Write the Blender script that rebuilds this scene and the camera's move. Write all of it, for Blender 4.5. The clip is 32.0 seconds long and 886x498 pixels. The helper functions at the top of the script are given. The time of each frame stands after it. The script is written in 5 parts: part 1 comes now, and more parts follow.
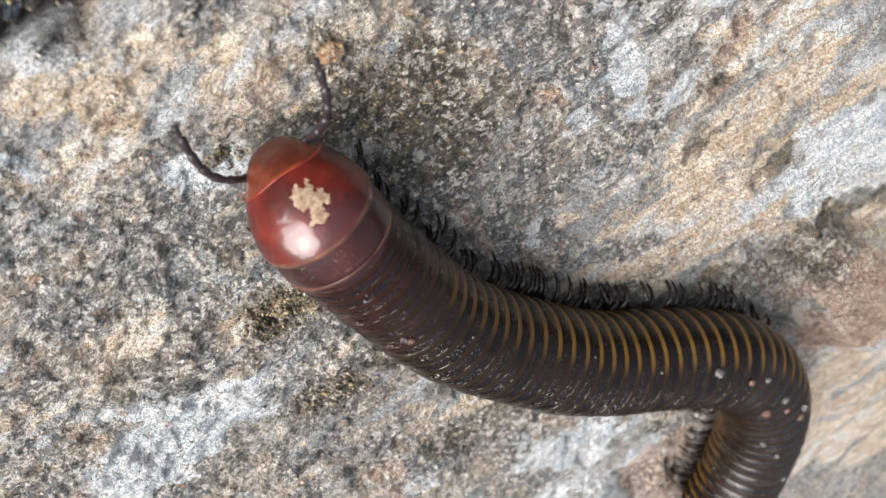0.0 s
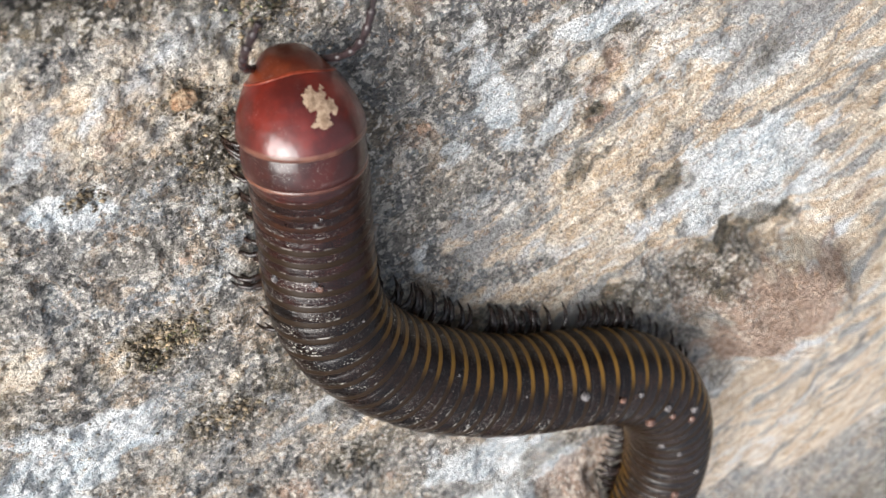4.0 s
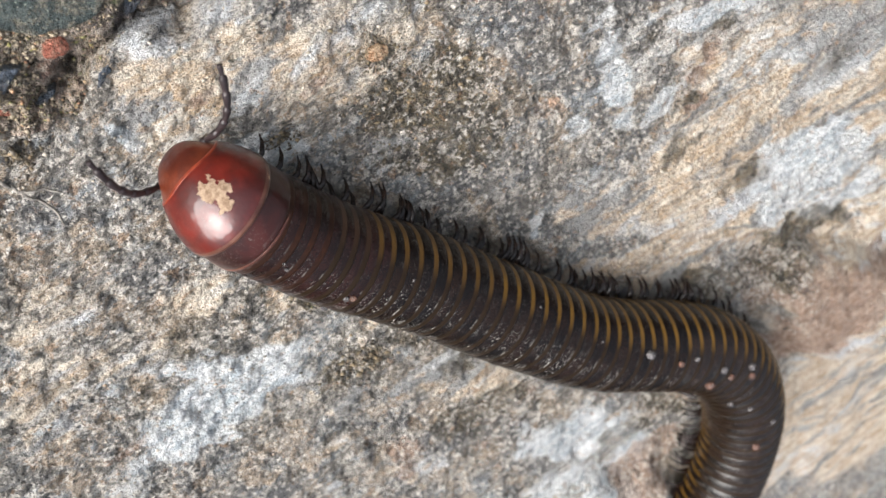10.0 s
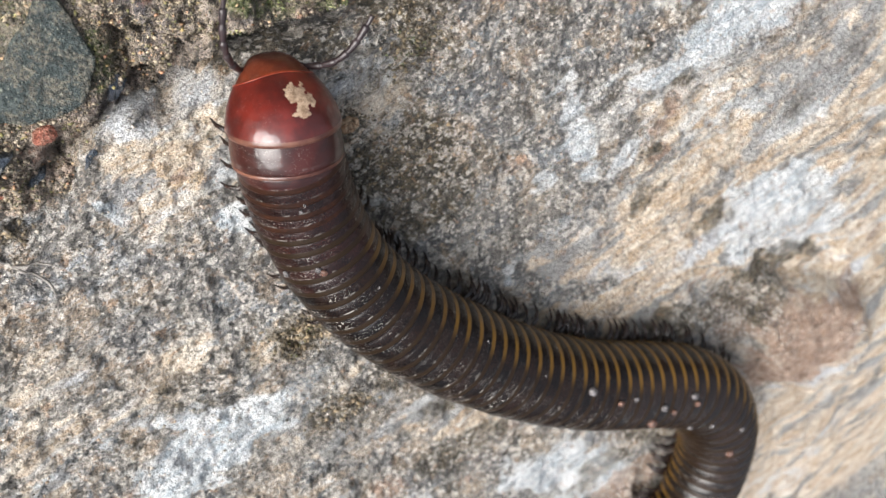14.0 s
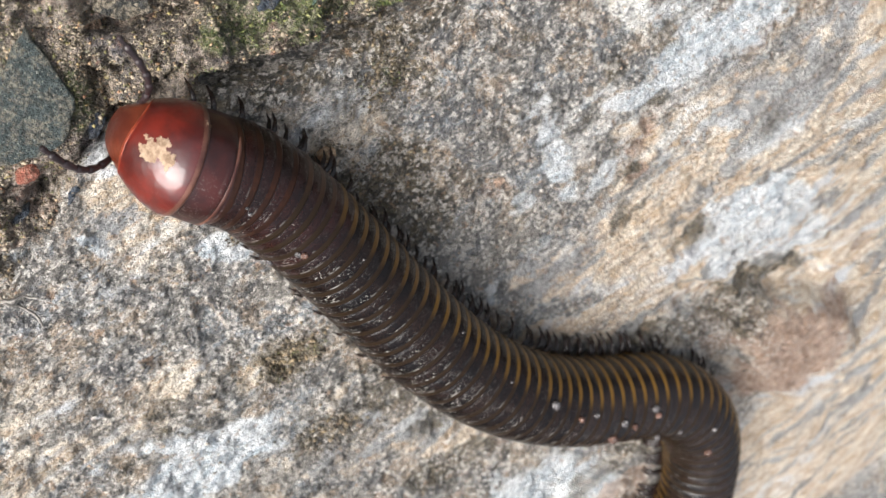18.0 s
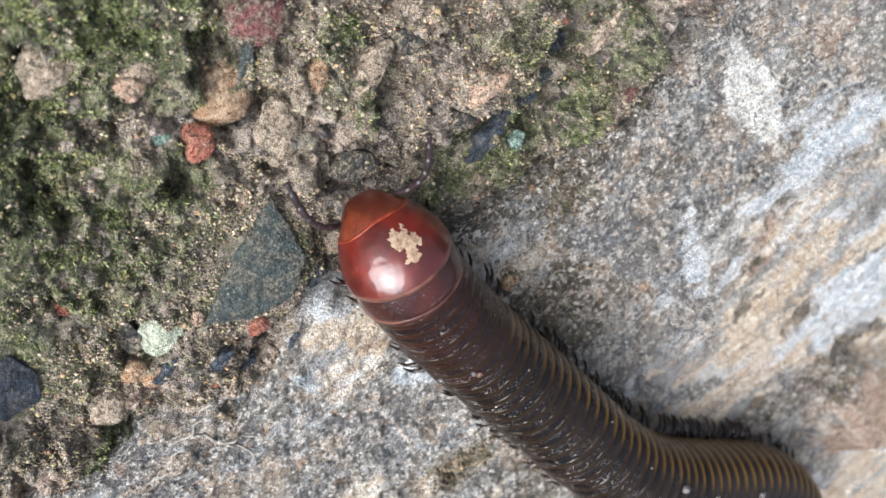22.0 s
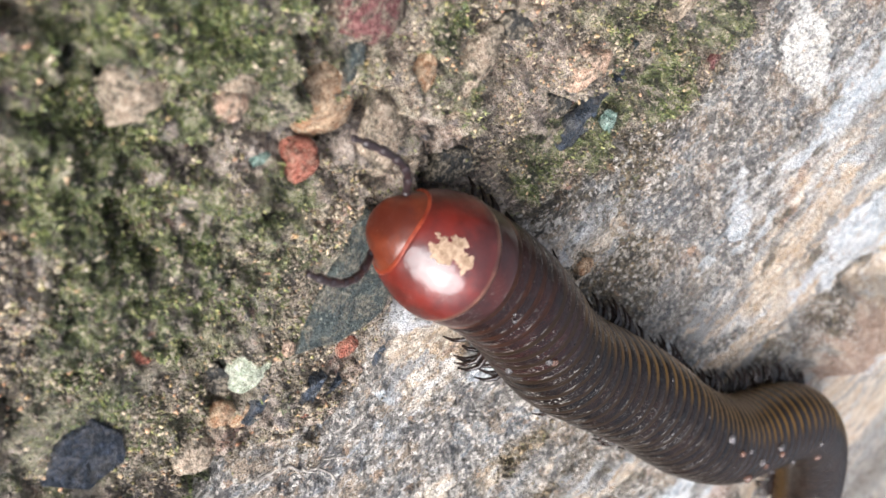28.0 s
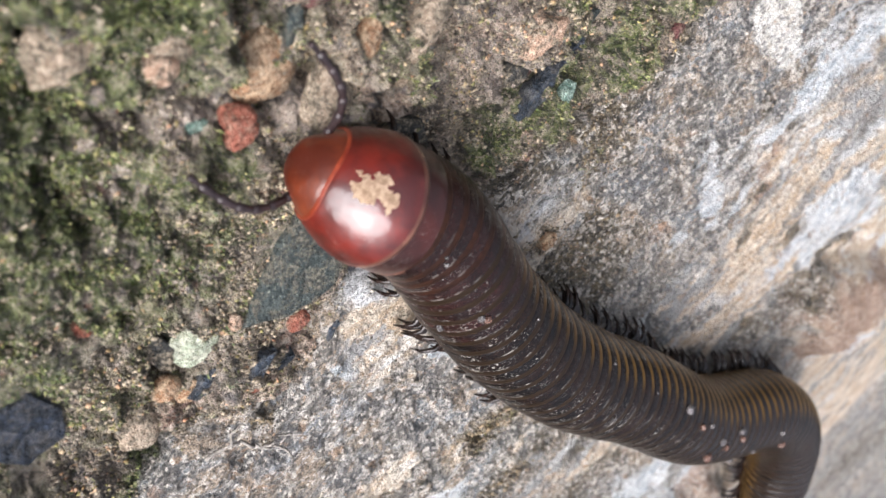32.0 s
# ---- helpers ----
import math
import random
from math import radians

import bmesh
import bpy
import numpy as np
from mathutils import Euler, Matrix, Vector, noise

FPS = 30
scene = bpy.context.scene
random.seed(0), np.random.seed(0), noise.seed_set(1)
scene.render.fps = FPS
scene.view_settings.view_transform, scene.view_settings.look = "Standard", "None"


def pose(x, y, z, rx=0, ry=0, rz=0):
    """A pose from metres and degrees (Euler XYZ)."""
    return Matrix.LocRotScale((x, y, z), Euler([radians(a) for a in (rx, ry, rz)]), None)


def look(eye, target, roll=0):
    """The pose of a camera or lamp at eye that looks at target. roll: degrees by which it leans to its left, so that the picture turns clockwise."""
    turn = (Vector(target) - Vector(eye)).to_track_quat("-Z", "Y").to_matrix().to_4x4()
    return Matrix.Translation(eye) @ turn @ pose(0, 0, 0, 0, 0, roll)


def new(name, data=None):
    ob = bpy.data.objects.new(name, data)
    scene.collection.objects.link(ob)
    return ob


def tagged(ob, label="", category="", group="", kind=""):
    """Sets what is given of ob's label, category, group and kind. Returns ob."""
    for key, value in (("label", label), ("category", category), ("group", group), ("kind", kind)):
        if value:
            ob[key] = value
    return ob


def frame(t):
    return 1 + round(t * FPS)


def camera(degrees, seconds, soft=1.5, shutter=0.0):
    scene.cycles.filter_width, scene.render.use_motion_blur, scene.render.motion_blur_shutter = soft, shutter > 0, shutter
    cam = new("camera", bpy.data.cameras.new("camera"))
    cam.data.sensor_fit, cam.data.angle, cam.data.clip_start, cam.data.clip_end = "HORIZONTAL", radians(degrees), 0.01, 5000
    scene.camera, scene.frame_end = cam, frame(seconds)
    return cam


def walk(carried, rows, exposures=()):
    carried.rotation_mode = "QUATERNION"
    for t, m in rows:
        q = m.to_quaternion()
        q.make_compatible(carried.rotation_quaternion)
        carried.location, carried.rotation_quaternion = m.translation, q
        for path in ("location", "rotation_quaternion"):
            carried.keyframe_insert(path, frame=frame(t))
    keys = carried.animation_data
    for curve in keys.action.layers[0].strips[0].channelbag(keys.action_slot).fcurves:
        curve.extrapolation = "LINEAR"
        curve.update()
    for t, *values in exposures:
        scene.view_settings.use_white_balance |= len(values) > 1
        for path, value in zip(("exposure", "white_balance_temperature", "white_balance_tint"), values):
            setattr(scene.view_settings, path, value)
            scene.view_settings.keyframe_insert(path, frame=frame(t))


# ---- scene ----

# Lengths in the lists below are in millimetres; MM turns them into metres.
MM = 0.001
DEGREES = 54.0
cam = camera(54.0, 32.0, soft=1.5)
cam.data.dof.use_dof = True
cam.data.dof.focus_distance = 0.090
cam.data.dof.aperture_fstop = 42.0

# time, eye, target on the ground, roll
PATH = [
    (0.0, (-0.04430, 0.04430, 0.06774), (-0.01267, -0.01573, 0.0), 144.46),
    (0.5, (-0.04275, 0.04498, 0.06758), (-0.01093, -0.01471, 0.0), 143.95),
    (1.0, (-0.04102, 0.04640, 0.06712), (-0.00921, -0.01288, 0.0), 143.39),
    (1.5, (-0.03797, 0.04681, 0.06811), (-0.00585, -0.01366, 0.0), 143.50),
    (2.0, (-0.03840, 0.04543, 0.06822), (-0.00582, -0.01526, 0.0), 143.32),
    (2.5, (-0.03726, 0.04608, 0.06989), (-0.00380, -0.01659, 0.0), 143.62),
    (3.0, (-0.03479, 0.04806, 0.07055), (-0.00092, -0.01526, 0.0), 143.49),
    (3.5, (-0.03335, 0.04903, 0.07223), (0.00102, -0.01588, 0.0), 143.55),
    (5.5, (-0.03225, 0.04943, 0.07302), (0.00380, -0.01831, 0.0), 143.42),
    (6.0, (-0.03615, 0.04635, 0.07589), (0.00056, -0.01951, 0.0), 142.79),
    (6.5, (-0.04176, 0.04053, 0.08069), (-0.00293, -0.02496, 0.0), 142.54),
    (7.0, (-0.04710, 0.03844, 0.08156), (-0.00755, -0.02497, 0.0), 142.40),
    (7.5, (-0.04989, 0.03770, 0.08210), (-0.00965, -0.02496, 0.0), 142.22),
    (8.0, (-0.05268, 0.03932, 0.08153), (-0.01251, -0.02127, 0.0), 141.28),
    (8.5, (-0.05608, 0.04173, 0.08197), (-0.01590, -0.01834, 0.0), 140.93),
    (9.0, (-0.05703, 0.04136, 0.08305), (-0.01587, -0.01969, 0.0), 140.78),
    (9.5, (-0.05592, 0.04088, 0.08299), (-0.01455, -0.02039, 0.0), 140.53),
    (10.0, (-0.05624, 0.04409, 0.08333), (-0.01496, -0.01743, 0.0), 140.53),
    (10.5, (-0.05677, 0.04647, 0.08393), (-0.01538, -0.01496, 0.0), 140.36),
    (11.0, (-0.05831, 0.04671, 0.08511), (-0.01601, -0.01537, 0.0), 140.13),
    (11.5, (-0.05820, 0.04752, 0.08576), (-0.01568, -0.01464, 0.0), 140.02),
    (12.0, (-0.05965, 0.04734, 0.08603), (-0.01693, -0.01472, 0.0), 139.84),
    (12.5, (-0.05965, 0.04911, 0.08610), (-0.01694, -0.01289, 0.0), 139.63),
    (13.0, (-0.05692, 0.04914, 0.08662), (-0.01403, -0.01374, 0.0), 139.76),
    (13.5, (-0.05460, 0.04983, 0.08695), (-0.01191, -0.01327, 0.0), 139.65),
    (14.0, (-0.05373, 0.05215, 0.08608), (-0.01158, -0.01015, 0.0), 139.29),
    (14.5, (-0.05079, 0.05251, 0.08779), (-0.00837, -0.00867, 0.0), 138.61),
    (16.5, (-0.04737, 0.05622, 0.08630), (-0.00434, -0.00496, 0.0), 137.21),
    (17.0, (-0.04777, 0.05587, 0.08699), (-0.00475, -0.00575, 0.0), 137.42),
    (17.5, (-0.05006, 0.05438, 0.08825), (-0.00715, -0.00804, 0.0), 137.80),
    (18.0, (-0.05097, 0.05525, 0.08809), (-0.00881, -0.00735, 0.0), 138.27),
    (18.5, (-0.05133, 0.05541, 0.08791), (-0.00886, -0.00711, 0.0), 138.03),
    (19.0, (-0.05171, 0.05594, 0.08686), (-0.00966, -0.00533, 0.0), 137.58),
    (19.5, (-0.05377, 0.05496, 0.08593), (-0.01212, -0.00525, 0.0), 137.21),
    (20.0, (-0.06244, 0.05806, 0.08082), (-0.02311, 0.00209, 0.0), 136.12),
    (20.5, (-0.06892, 0.06100, 0.07910), (-0.02949, 0.00694, 0.0), 134.98),
    (21.0, (-0.07530, 0.06900, 0.07646), (-0.03585, 0.01746, 0.0), 133.63),
    (21.5, (-0.07467, 0.07050, 0.07548), (-0.03482, 0.01940, 0.0), 132.84),
    (22.0, (-0.07320, 0.06940, 0.07549), (-0.03275, 0.01725, 0.0), 132.78),
    (22.5, (-0.06951, 0.06969, 0.07314), (-0.02960, 0.01801, 0.0), 132.70),
    (23.0, (-0.06814, 0.06655, 0.07053), (-0.02814, 0.01496, 0.0), 132.05),
    (23.5, (-0.07503, 0.06672, 0.06346), (-0.03557, 0.01690, 0.0), 130.86),
    (24.0, (-0.07649, 0.06482, 0.06560), (-0.03108, 0.00849, 0.0), 129.77),
    (24.5, (-0.07908, 0.06625, 0.06765), (-0.02853, 0.00453, 0.0), 128.75),
    (26.5, (-0.08005, 0.06864, 0.06000), (-0.03437, 0.01041, 0.0), 129.19),
    (27.0, (-0.08104, 0.07087, 0.05630), (-0.03804, 0.01663, 0.0), 128.78),
    (27.5, (-0.08213, 0.07340, 0.05353), (-0.04117, 0.02224, 0.0), 128.50),
    (28.0, (-0.08489, 0.07270, 0.05347), (-0.04388, 0.02126, 0.0), 128.69),
    (28.5, (-0.08612, 0.07338, 0.05395), (-0.04485, 0.02099, 0.0), 129.01),
    (29.0, (-0.08442, 0.07181, 0.05506), (-0.04222, 0.01785, 0.0), 129.20),
    (29.5, (-0.08298, 0.07131, 0.05553), (-0.04030, 0.01653, 0.0), 129.25),
    (30.0, (-0.08175, 0.07204, 0.05633), (-0.03824, 0.01585, 0.0), 129.37),
    (30.5, (-0.08212, 0.07180, 0.05583), (-0.03889, 0.01599, 0.0), 129.27),
    (31.0, (-0.08145, 0.07127, 0.05579), (-0.03842, 0.01537, 0.0), 129.41),
    (31.5, (-0.08186, 0.07100, 0.05550), (-0.03910, 0.01563, 0.0), 129.24),
    (32.0, (-0.08100, 0.07086, 0.05553), (-0.03827, 0.01523, 0.0), 129.32),
]
# seconds, stops, kelvin, tint
EXPOSURES = [(0.0, 1.14, 6500, 10), (3.0, 1.20, 6500, 10), (7.0, 1.25, 6500, 10), (9.0, 1.03, 6500, 10), (10.0, 1.13, 6500, 10), (12.0, 1.22, 6500, 10), (17.0, 1.24, 6500, 10),
             (20.0, 1.20, 6450, 10), (22.0, 1.24, 6150, 10), (24.0, 1.22, 6150, 11), (27.0, 1.24, 6350, 14), (28.0, 1.37, 6350, 13), (29.0, 1.14, 6350, 14), (30.0, 1.14, 6350, 15), (31.0, 1.25, 6350, 14), (32.0, 1.25, 6350, 14)]
walk(cam, [(t, look(eye, target, roll)) for t, eye, target, roll in PATH], EXPOSURES)

# ---------------------------------------------------------------- light
SUN_UP, SUN_ROUND = 38.0, 277.0
world = bpy.data.worlds.new("overcast")
scene.world = world
world.use_nodes = True
wn = world.node_tree.nodes
wl = world.node_tree.links
wn.clear()
sky = wn.new("ShaderNodeTexSky")
sky.sky_type = "NISHITA"
sky.sun_disc = False
sky.sun_elevation = radians(SUN_UP)
sky.sun_rotation = radians(SUN_ROUND)
sky.air_density, sky.dust_density, sky.ozone_density = 1.0, 4.0, 1.0
grey = wn.new("ShaderNodeHueSaturation")
grey.inputs["Saturation"].default_value = 0.36
back = wn.new("ShaderNodeBackground")
back.inputs["Strength"].default_value = 0.225
wout = wn.new("ShaderNodeOutputWorld")
wl.new(sky.outputs["Color"], grey.inputs["Color"])
# an overcast sky is about three times brighter overhead than at the horizon
way = wn.new("ShaderNodeTexCoord")
parts = wn.new("ShaderNodeSeparateXYZ")
rise = wn.new("ShaderNodeMapRange")
rise.inputs["From Min"].default_value = 0.15
rise.inputs["To Min"].default_value = 0.07
cloud = wn.new("ShaderNodeMix")
cloud.data_type, cloud.blend_type = "RGBA", "MULTIPLY"
cloud.inputs[0].default_value = 1.0
wl.new(way.outputs["Generated"], parts.inputs[0])
wl.new(parts.outputs["Z"], rise.inputs["Value"])
wl.new(grey.outputs["Color"], cloud.inputs[6])
wl.new(rise.outputs["Result"], cloud.inputs[7])
wl.new(cloud.outputs[2], back.inputs["Color"])
wl.new(back.outputs["Background"], wout.inputs["Surface"])

sun_data = bpy.data.lights.new("sun", "SUN")
sun_data.energy = 2.8
sun_data.angle = radians(55)
sun_data.color = (1.0, 0.985, 0.965)
sun = new("sun", sun_data)
# the sun stands where the sky's sun_rotation names it
sdir = Vector((math.sin(radians(SUN_ROUND)) * math.cos(radians(SUN_UP)),
               math.cos(radians(SUN_ROUND)) * math.cos(radians(SUN_UP)), math.sin(radians(SUN_UP))))
sun.matrix_world = look(sdir * 3.0, (0, 0, 0))


# ---------------------------------------------------------------- materials
class Nodes:
    """A short hand for building node materials."""

    def __init__(self, name):
        self.mat = bpy.data.materials.new(name)
        self.mat.use_nodes = True
        self.tree = self.mat.node_tree
        self.bsdf = self.tree.nodes["Principled BSDF"]
        self.coords = self.tree.nodes.new("ShaderNodeTexCoord").outputs["Object"]

    def put(self, socket, value):
        if isinstance(value, bpy.types.NodeSocket):
            self.tree.links.new(value, socket)
        else:
            socket.default_value = value

    def noise(self, scale, detail=4.0, rough=0.6, warp=0.0, coords=None):
        n = self.tree.nodes.new("ShaderNodeTexNoise")
        self.put(n.inputs["Vector"], coords or self.coords)
        n.inputs["Scale"].default_value = scale
        n.inputs["Detail"].default_value = detail
        n.inputs["Roughness"].default_value = rough
        n.inputs["Distortion"].default_value = warp
        return n.outputs["Fac"]

    def cells(self, scale, feature="F1", out="Distance", coords=None):
        n = self.tree.nodes.new("ShaderNodeTexVoronoi")
        n.feature = feature
        self.put(n.inputs["Vector"], coords or self.coords)
        n.inputs["Scale"].default_value = scale
        return n.outputs[out]

    def flakes(self, scale, warp):
        """A random value for each of many uneven broken faces."""
        n = self.tree.nodes.new("ShaderNodeTexNoise")
        self.put(n.inputs["Vector"], self.coords)
        n.inputs["Scale"].default_value = scale * 1.3
        n.inputs["Detail"].default_value = 3.0
        shift = self.tree.nodes.new("ShaderNodeVectorMath")
        shift.operation = "MULTIPLY_ADD"
        self.put(shift.inputs[0], n.outputs["Color"])
        shift.inputs[1].default_value = (2 * warp, 2 * warp, 2 * warp)
        self.put(shift.inputs[2], self.coords)
        split = self.tree.nodes.new("ShaderNodeSeparateColor")
        self.put(split.inputs[0], self.cells(scale, "F1", "Color", shift.outputs[0]))
        return split.outputs[0]

    def stretch(self, sx, sy, sz, rz=0.0):
        n = self.tree.nodes.new("ShaderNodeMapping")
        self.put(n.inputs["Vector"], self.coords)
        n.inputs["Scale"].default_value = (sx, sy, sz)
        n.inputs["Rotation"].default_value = (0, 0, radians(rz))
        return n.outputs["Vector"]

    def bedding(self, turn, long, wide):
        """Coordinates drawn out along one direction of the stone."""
        n = self.tree.nodes.new("ShaderNodeMapping")
        n.vector_type = "TEXTURE"
        self.put(n.inputs["Vector"], self.coords)
        n.inputs["Rotation"].default_value = (0, 0, radians(turn))
        n.inputs["Scale"].default_value = (long, wide, wide)
        return n.outputs["Vector"]

    def step(self, value, low, high, a=0.0, b=1.0):
        n = self.tree.nodes.new("ShaderNodeMapRange")
        n.interpolation_type = "SMOOTHSTEP"
        self.put(n.inputs["Value"], value)
        for key, v in zip(("From Min", "From Max", "To Min", "To Max"), (low, high, a, b)):
            n.inputs[key].default_value = v
        return n.outputs["Result"]

    def mix(self, fac, a, b, blend="MIX"):
        n = self.tree.nodes.new("ShaderNodeMix")
        n.data_type, n.blend_type = "RGBA", blend
        self.put(n.inputs[0], fac)
        self.put(n.inputs[6], a if isinstance(a, bpy.types.NodeSocket) else (*a, 1))
        self.put(n.inputs[7], b if isinstance(b, bpy.types.NodeSocket) else (*b, 1))
        return n.outputs[2]

    def math(self, op, a, b=0.0):
        n = self.tree.nodes.new("ShaderNodeMath")
        n.operation = op
        self.put(n.inputs[0], a)
        self.put(n.inputs[1], b)
        return n.outputs[0]

    def mask(self, name):
        n = self.tree.nodes.new("ShaderNodeAttribute")
        n.attribute_name = name
        return n.outputs["Fac"]

    def random(self):
        return self.tree.nodes.new("ShaderNodeObjectInfo").outputs["Random"]

    def island(self):
        return self.tree.nodes.new("ShaderNodeNewGeometry").outputs["Random Per Island"]

    def ramp(self, value, stops):
        n = self.tree.nodes.new("ShaderNodeValToRGB")
        self.put(n.inputs["Fac"], value)
        e = n.color_ramp.elements
        while len(e) < len(stops):
            e.new(0.5)
        for k, (at, col) in zip(e, stops):
            k.position, k.color = at, (*col, 1)
        return n.outputs["Color"]

    def bump(self, height, depth, strength=1.0):
        n = self.tree.nodes.new("ShaderNodeBump")
        self.put(n.inputs["Height"], height)
        n.inputs["Distance"].default_value = depth
        n.inputs["Strength"].default_value = strength
        old = self.bsdf.inputs["Normal"]
        if old.is_linked:
            self.put(n.inputs["Normal"], old.links[0].from_socket)
        self.put(old, n.outputs["Normal"])

    def done(self, color=None, rough=None, **more):
        if color is not None:
            self.put(self.bsdf.inputs["Base Color"], color if isinstance(color, bpy.types.NodeSocket) else (*color, 1))
        if rough is not None:
            self.put(self.bsdf.inputs["Roughness"], rough)
        for key, v in more.items():
            self.put(self.bsdf.inputs[key.replace("_", " ")], v)
        if "Coat_Weight" in more and self.bsdf.inputs["Normal"].is_linked:
            self.put(self.bsdf.inputs["Coat Normal"], self.bsdf.inputs["Normal"].links[0].from_socket)
        return self.mat


def slab_material():
    n = Nodes("weathered_stone")
    along = n.bedding(28, 3.4, 0.85)
    grain = n.noise(2100, 3, 0.7, 0.3, n.bedding(28, 1.9, 0.85))
    fleck = n.noise(900, 5, 0.72, 0.4, n.bedding(28, 1.9, 0.85))
    mid = n.noise(280, 6, 0.72, 0.7)
    wide = n.noise(80, 5, 0.65, 0.9)
    streak = n.noise(210, 8, 0.72, 0.5, along)
    thin = n.noise(620, 6, 0.74, 0.6, along)
    marble = n.noise(75, 6, 0.62, 1.2, along)
    ragged = n.math("ADD", n.math("MULTIPLY", streak, 0.6), n.math("MULTIPLY", thin, 0.4))
    chip = n.flakes(1050, 0.0007)
    bit = n.flakes(2300, 0.0004)

    def patch(name, edge, reach=3.6, low=0.38, high=0.66, full=0.25):
        """A mark with a ragged edge, dirt or shade in the colour; a weak one stays faint."""
        m = n.mask(name)
        edge = n.math("ADD", m, n.math("MULTIPLY", n.math("SUBTRACT", edge, 0.5), reach))
        return n.math("MULTIPLY", n.step(edge, low, high), n.step(m, 0.03, full))

    # grey ground with blue-grey and tan drifts
    base = n.mix(n.step(wide, 0.43, 0.57), (0.170, 0.167, 0.165), (0.29, 0.265, 0.230))
    base = n.mix(n.step(streak, 0.50, 0.58, 0, 0.75), base, (0.37, 0.40, 0.42))
    base = n.mix(n.step(n.noise(140, 6, 0.72, 0.6), 0.51, 0.57, 0, 0.75), base, (0.52, 0.40, 0.285))
    # the far side: tan and cream, with cool grey and white bands
    tan = n.mix(n.step(thin, 0.43, 0.57), (0.62, 0.455, 0.295), (0.88, 0.775, 0.63))
    tan = n.mix(n.step(marble, 0.545, 0.635, 0, 0.74), tan, (0.72, 0.775, 0.83))
    tan = n.mix(n.step(marble, 0.49, 0.43, 0, 0.85), tan, n.mix(n.step(streak, 0.42, 0.56), (0.18, 0.188, 0.195), (0.385, 0.405, 0.42)))
    sandy = patch("tan", ragged, 3.6, 0.34, 0.70, 0.7)
    base = n.mix(sandy, base, tan)
    pale = patch("pale", ragged, 5.0, 0.34, 0.66, 0.95)
    chalk = n.mix(n.step(thin, 0.40, 0.56), (0.50, 0.565, 0.60), (0.86, 0.87, 0.86))
    base = n.mix(pale, base, chalk)
    base = n.mix(patch("rust", mid, 2.0, 0.30, 0.80), base, n.mix(n.step(fleck, 0.40, 0.60), (0.30, 0.190, 0.130), (0.58, 0.42, 0.32)))
    base = n.mix(patch("dark", mid, 2.4, 0.30, 0.92), base, n.mix(n.step(fleck, 0.42, 0.58), (0.048, 0.041, 0.030), (0.21, 0.168, 0.108)))
    # broken faces, brown specks, dark pores, painted glints and pit shade: strong on the grey ground, faint on the far
    # side
    calm = n.step(n.math("MAXIMUM", n.math("MULTIPLY", sandy, 0.8), pale), 0.0, 1.0, 1.0, 0.15)
    speck = lambda value, low, high, top: n.math("MULTIPLY", n.step(value, low, high, 0, top), calm)
    base = n.mix(speck(chip, 0.74, 0.94, 0.62), base, (0.80, 0.735, 0.65))
    base = n.mix(speck(chip, 0.18, 0.06, 0.45), base, (0.052, 0.048, 0.044))
    base = n.mix(n.step(n.noise(520, 4, 0.7), 0.60, 0.64, 0, 0.6), base, (0.45, 0.275, 0.155))
    base = n.mix(speck(n.noise(420, 6, 0.76, 0.4), 0.37, 0.325, 0.35), base, (0.060, 0.054, 0.048))
    cream = patch("cream", mid, 1.4)
    base = n.mix(cream, base, n.mix(n.step(fleck, 0.40, 0.50), (0.70, 0.645, 0.55), (0.95, 0.93, 0.87)))
    base = n.mix(speck(bit, 0.83, 0.87, 0.75), base, (0.84, 0.79, 0.71))
    base = n.mix(speck(bit, 0.13, 0.10, 0.60), base, (0.034, 0.031, 0.028))
    base = n.mix(n.math("MULTIPLY", pale, 0.3), base, chalk)
    # grain colour follows its bump: lows painted as shaded, highs as glints
    base = n.mix(speck(grain, 0.45, 0.38, 0.62), base, (0.036, 0.033, 0.030))
    base = n.mix(speck(grain, 0.57, 0.63, 0.55), base, (0.86, 0.80, 0.70))
    n.bump(n.noise(330, 6, 0.72, 0.4, along), 0.0026, 1.0)
    n.bump(fleck, 0.0020, 1.0)
    n.bump(chip, 0.00016, 0.6)
    n.bump(grain, 0.0016, 1.0)
    base = n.mix(1.0, base, (0.86, 0.865, 0.875), "MULTIPLY")
    return n.done(base, n.step(grain, 0.40, 0.58, 0.38, 0.80))


